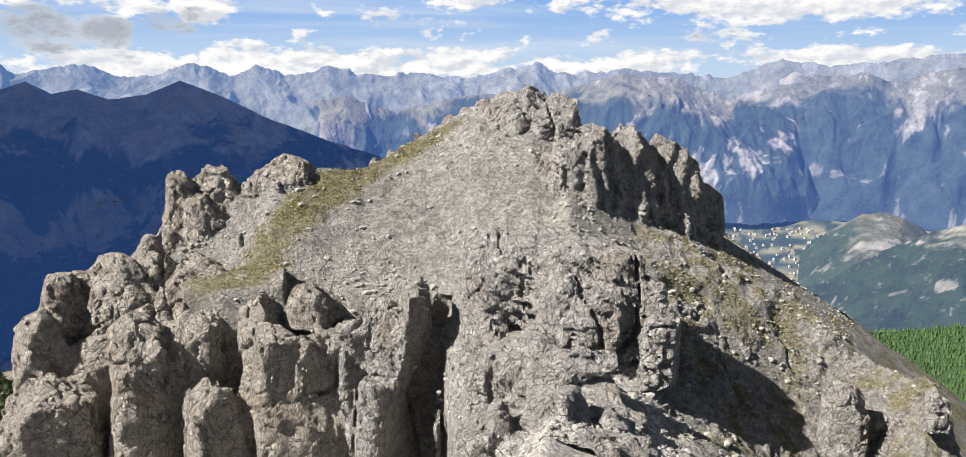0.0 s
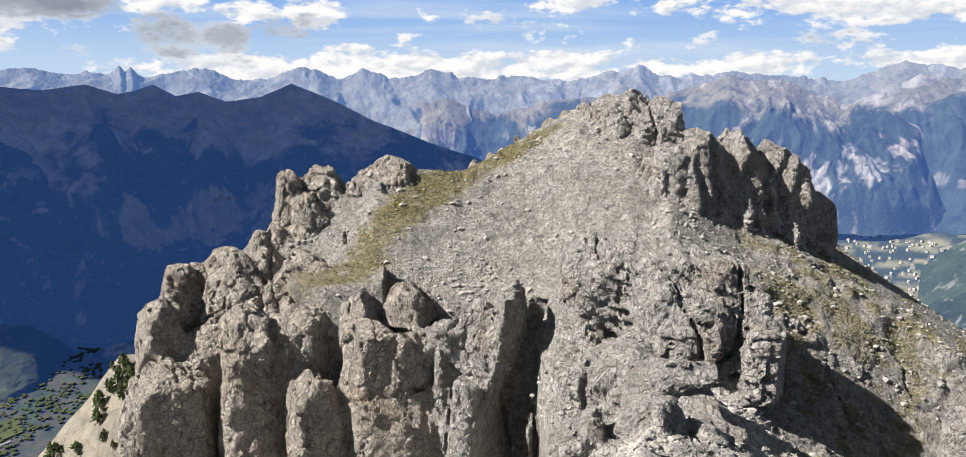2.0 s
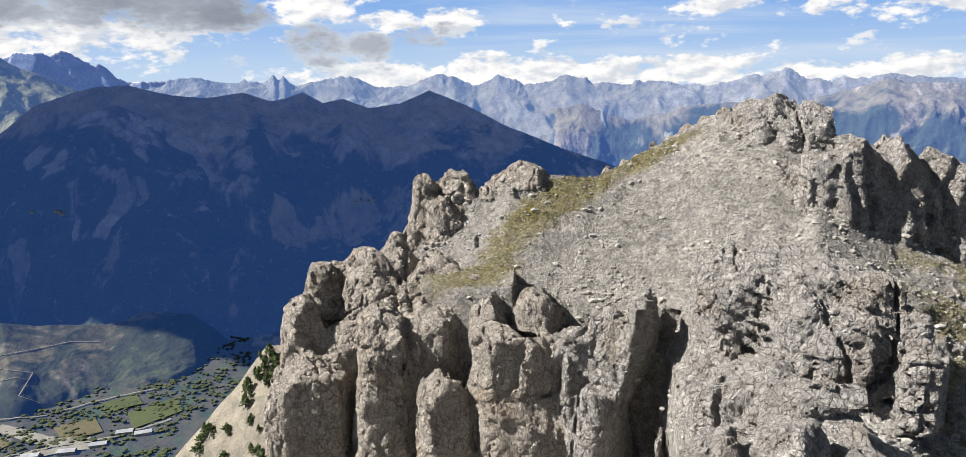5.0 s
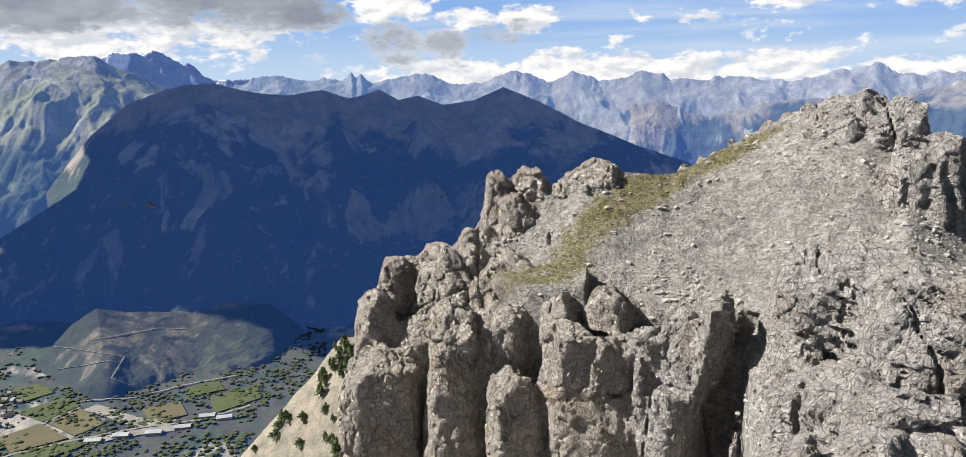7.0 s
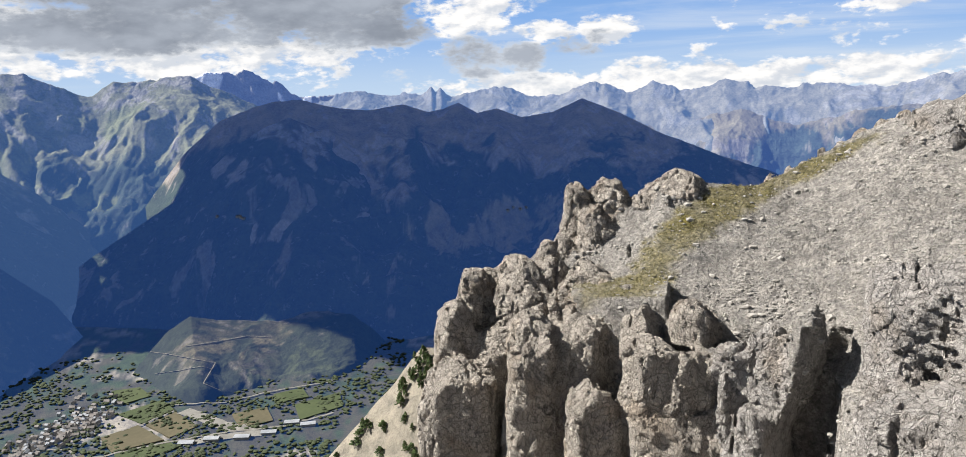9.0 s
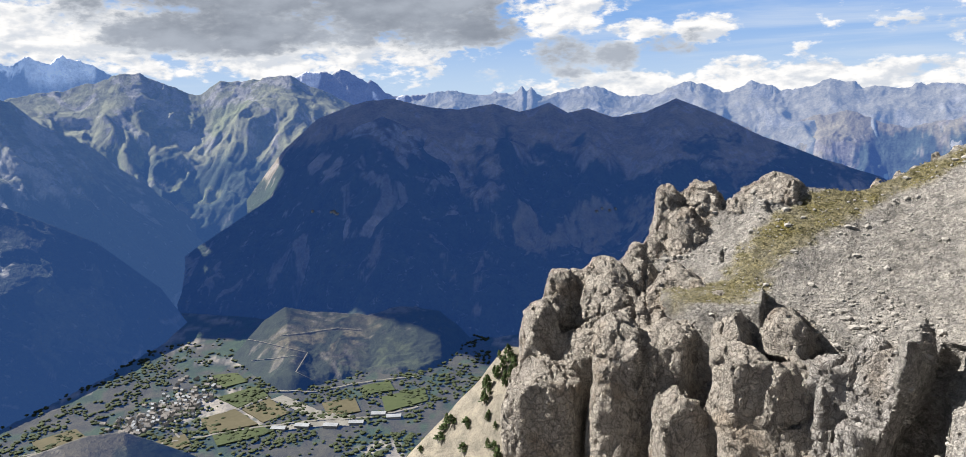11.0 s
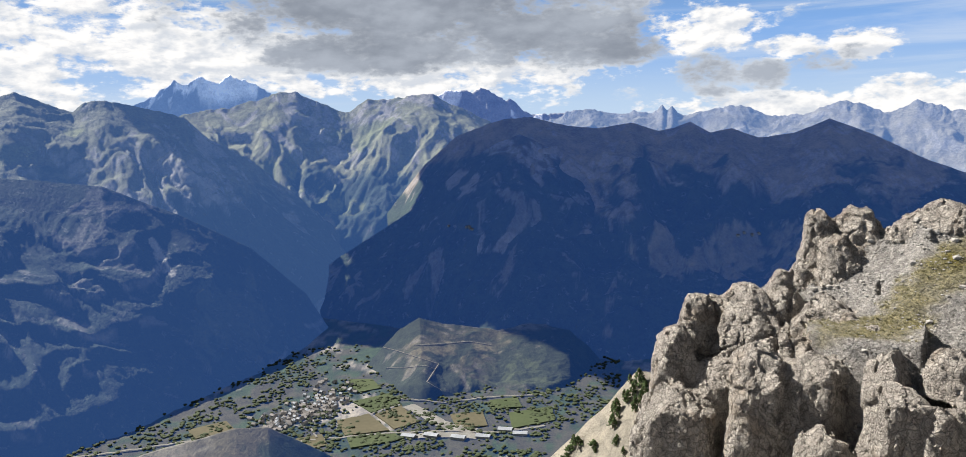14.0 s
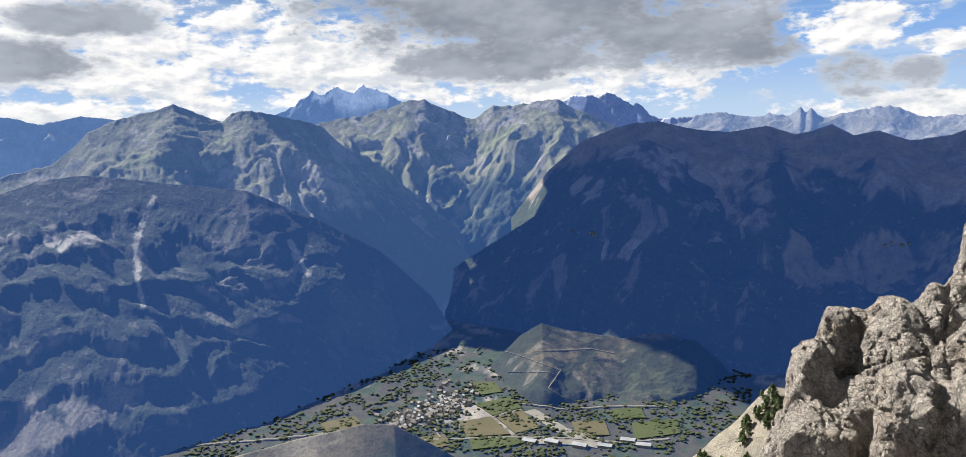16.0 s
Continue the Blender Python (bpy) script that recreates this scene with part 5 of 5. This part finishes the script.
for wide, pts in [(9, [(64.5, -22.9), (61.4, -23.3), (57.4, -23.38), (53.2, -23.4), (49.5, -23.5), (46, -23.7), (42, -23.2)]), (6, [(57.6, -22.1), (55.8, -21.85), (53.6, -21.37)]), (6, [(62.0, -22.1), (60.6, -22.5), (60.2, -23.2)]),
                  (6, [(53.5, -21.0), (50, -21.4), (46, -21.1), (42, -21.0)]), (7, [(79, -21.6), (74, -22.0), (69, -22.2), (64.5, -22.9)])]:
    make_ribbon("road", "pale road along the valley floor", "road", ROAD, [on_floor(b, up, 4.0) for b, up in between(pts)], wide)
make_ribbon("riverbed", "pale gravel bed of a stream", "riverbed", GRAVEL, [on_floor(b, up, 3.4) for b, up in between([(53.0, -21.5), (51.6, -22.2), (50.4, -22.9), (49.2, -23.3), (47.6, -23.55)])], 42)
make_ribbon("riverbed", "pale gravel yard by the stream", "riverbed", GRAVEL, [on_floor(b, up, 3.6) for b, up in between([(53.2, -23.65), (50.5, -23.7), (47.5, -23.9)])], 36)


def make_house(name, label, wide, deep, tall, ridge, wall_mat, roof_mat, group):
    """A house: walls, and a saddle roof with eaves."""
    root = new(name)
    bm = bmesh.new()
    bmesh.ops.create_cube(bm, size=1, matrix=Matrix.Translation((0, 0, tall / 2 - 1)) @ Matrix.Diagonal((wide, deep, tall + 2, 1)))
    for s in (-1, 1):
        a = [bm.verts.new(c) for c in ((s * wide / 2, -deep / 2, tall), (s * wide / 2, deep / 2, tall), (s * wide / 2, 0, tall + ridge))]
        bm.faces.new(a)
    part("wall", bm, wall_mat, root)
    bm = bmesh.new()
    for s in (-1, 1):
        e, t = 0.8, 0.35
        pts = [(-wide / 2 - e, s * (deep / 2 + e), tall - e * ridge / deep * 2), (wide / 2 + e, s * (deep / 2 + e), tall - e * ridge / deep * 2), (wide / 2 + e, 0, tall + ridge), (-wide / 2 - e, 0, tall + ridge)]
        low, high = [bm.verts.new(p) for p in pts], [bm.verts.new((p[0], p[1], p[2] + t)) for p in pts]
        bm.faces.new(high), bm.faces.new(low)
        for i in range(4):
            bm.faces.new((low[i], low[(i + 1) % 4], high[(i + 1) % 4], high[i]))
    bmesh.ops.recalc_face_normals(bm, faces=bm.faces)
    part("roof", bm, roof_mat, root)
    return tagged(root, label, "house", group)


def make_village():
    kinds = [make_house("house", "small pale plastered house with a grey roof", 12, 9, 6, 3.5, PLASTER, SLATE, "houses of the village"),
             make_house("house", "long pale farmhouse with a grey roof", 18, 10, 7, 4, PLASTER, SLATE, "houses of the village"),
             make_house("house", "tall narrow pale house with a light roof", 9, 9, 9, 3, PLASTER, METAL_ROOF, "houses of the village")]
    rng = random.Random(21)
    spots = []
    while len(spots) < 190:
        t = rng.random()
        b, up = 64.0 - 6.2 * t + rng.gauss(0, 0.75), -22.2 + 2.3 * t * rng.uniform(0.6, 1.1) + rng.gauss(0, 0.35)
        spots.append((b, min(up, -19.2)))
    for i, (b, up) in enumerate(spots):
        m = Matrix.Translation(on_floor(b, up, 0.5)) @ Matrix.Rotation(rng.choice((0.4, 0.4, 1.97)) + rng.gauss(0, 0.15), 4, "Z")
        if i < 3:
            kinds[i].matrix_basis = m
        else:
            copy_thing(kinds[i % 3], m)
    hall = make_house("hall", "long industrial hall with a pale metal roof", 40, 20, 7, 3, PLASTER, METAL_ROOF, "halls by the stream")
    for i, (b, up, a) in enumerate([(47.0, -24.0, 0.6), (45.2, -23.6, 0.6), (51.2, -23.85, 0.5), (53.0, -23.75, 0.5), (49.0, -24.1, 0.5), (44.0, -23.9, 0.7)]):
        m = Matrix.Translation(on_floor(b, up, 0.5)) @ Matrix.Rotation(a, 4, "Z")
        if i:
            copy_thing(hall, m)
        else:
            hall.matrix_basis = m
    # a pale stream bed in the far valley
    make_ribbon("riverbed", "pale stream bed in the far valley", "riverbed", GRAVEL, [Vector(land_at(-24.6 - 0.3 * i, 4050 + 40 * i - 6 * i * i)[0]) + Vector((0, 0, 6)) for i in range(9)], 26)
    # the town far off in the other valley
    for i in range(130):
        b, r = -rng.uniform(18.6, 24.5), rng.uniform(3350, 4150)
        b += rng.gauss(0, 0.5)
        copy_thing(kinds[i % 3], Matrix.Translation(Vector(land_at(b, r)[0]) + Vector((0, 0, 2))) @ Matrix.Rotation(rng.uniform(0, 3), 4, "Z"))


make_village()


def sheet_of(ob):
    from mathutils.bvhtree import BVHTree
    me = ob.data
    return BVHTree.FromPolygons([v.co[:] for v in me.vertices], [p.vertices[:] for p in me.polygons])


def labelled(words):
    return [o for o in scene.objects if words in str(o.get("label", ""))][0]


def make_knoll_track():
    """A pale track in hairpins up the knoll, laid on its face."""
    tree = sheet_of(labelled("rocky knoll"))
    for pts in ([(55.4, -16.95), (53.6, -17.5), (52.2, -18.0), (50.4, -18.6), (50.7, -19.0)], [(54.6, -18.7), (53.0, -18.75), (51.4, -18.7), (50.7, -19.0)], [(52.4, -17.15), (50.0, -17.1), (48.0, -17.0), (46.2, -17.3)], [(50.7, -19.0), (51.4, -19.9), (50.2, -20.6)]):
        out = []
        for b, up in between(pts, 8):
            hit = tree.ray_cast((0, 0, 0), place(b, up, 1.0))[0]
            if hit:
                out.append(hit + Vector((0, 0, 2.5)))
        if len(out) > 2:
            make_ribbon("road", "pale gravel track climbing the knoll", "road", ROAD, out, 3)


make_knoll_track()


def make_slope_details():
    """Hamlets on the shaded massif."""
    ridge, front = sheet_of(labelled("brown ridge with woods")), sheet_of(labelled("dark forested spur"))
    house = [o for o in scene.objects if o.name.startswith("house")][0]
    rng = random.Random(5)
    for b, up, n, wide in ((21.0, -11.4, 10, 0.9), (37.5, -14.9, 5, 0.4), (30.0, -11.6, 4, 0.5), (47.5, -8.3, 5, 0.7), (26.5, -8.8, 4, 0.5)):
        for i in range(n):
            ray = place(b + rng.gauss(0, wide), up + rng.gauss(0, 0.1), 1.0)
            hit = front.ray_cast((0, 0, 0), ray)[0] or ridge.ray_cast((0, 0, 0), ray)[0]
            if hit:
                copy_thing(house, Matrix.Translation(hit) @ Matrix.Rotation(rng.uniform(0, 3), 4, "Z"))


make_slope_details()
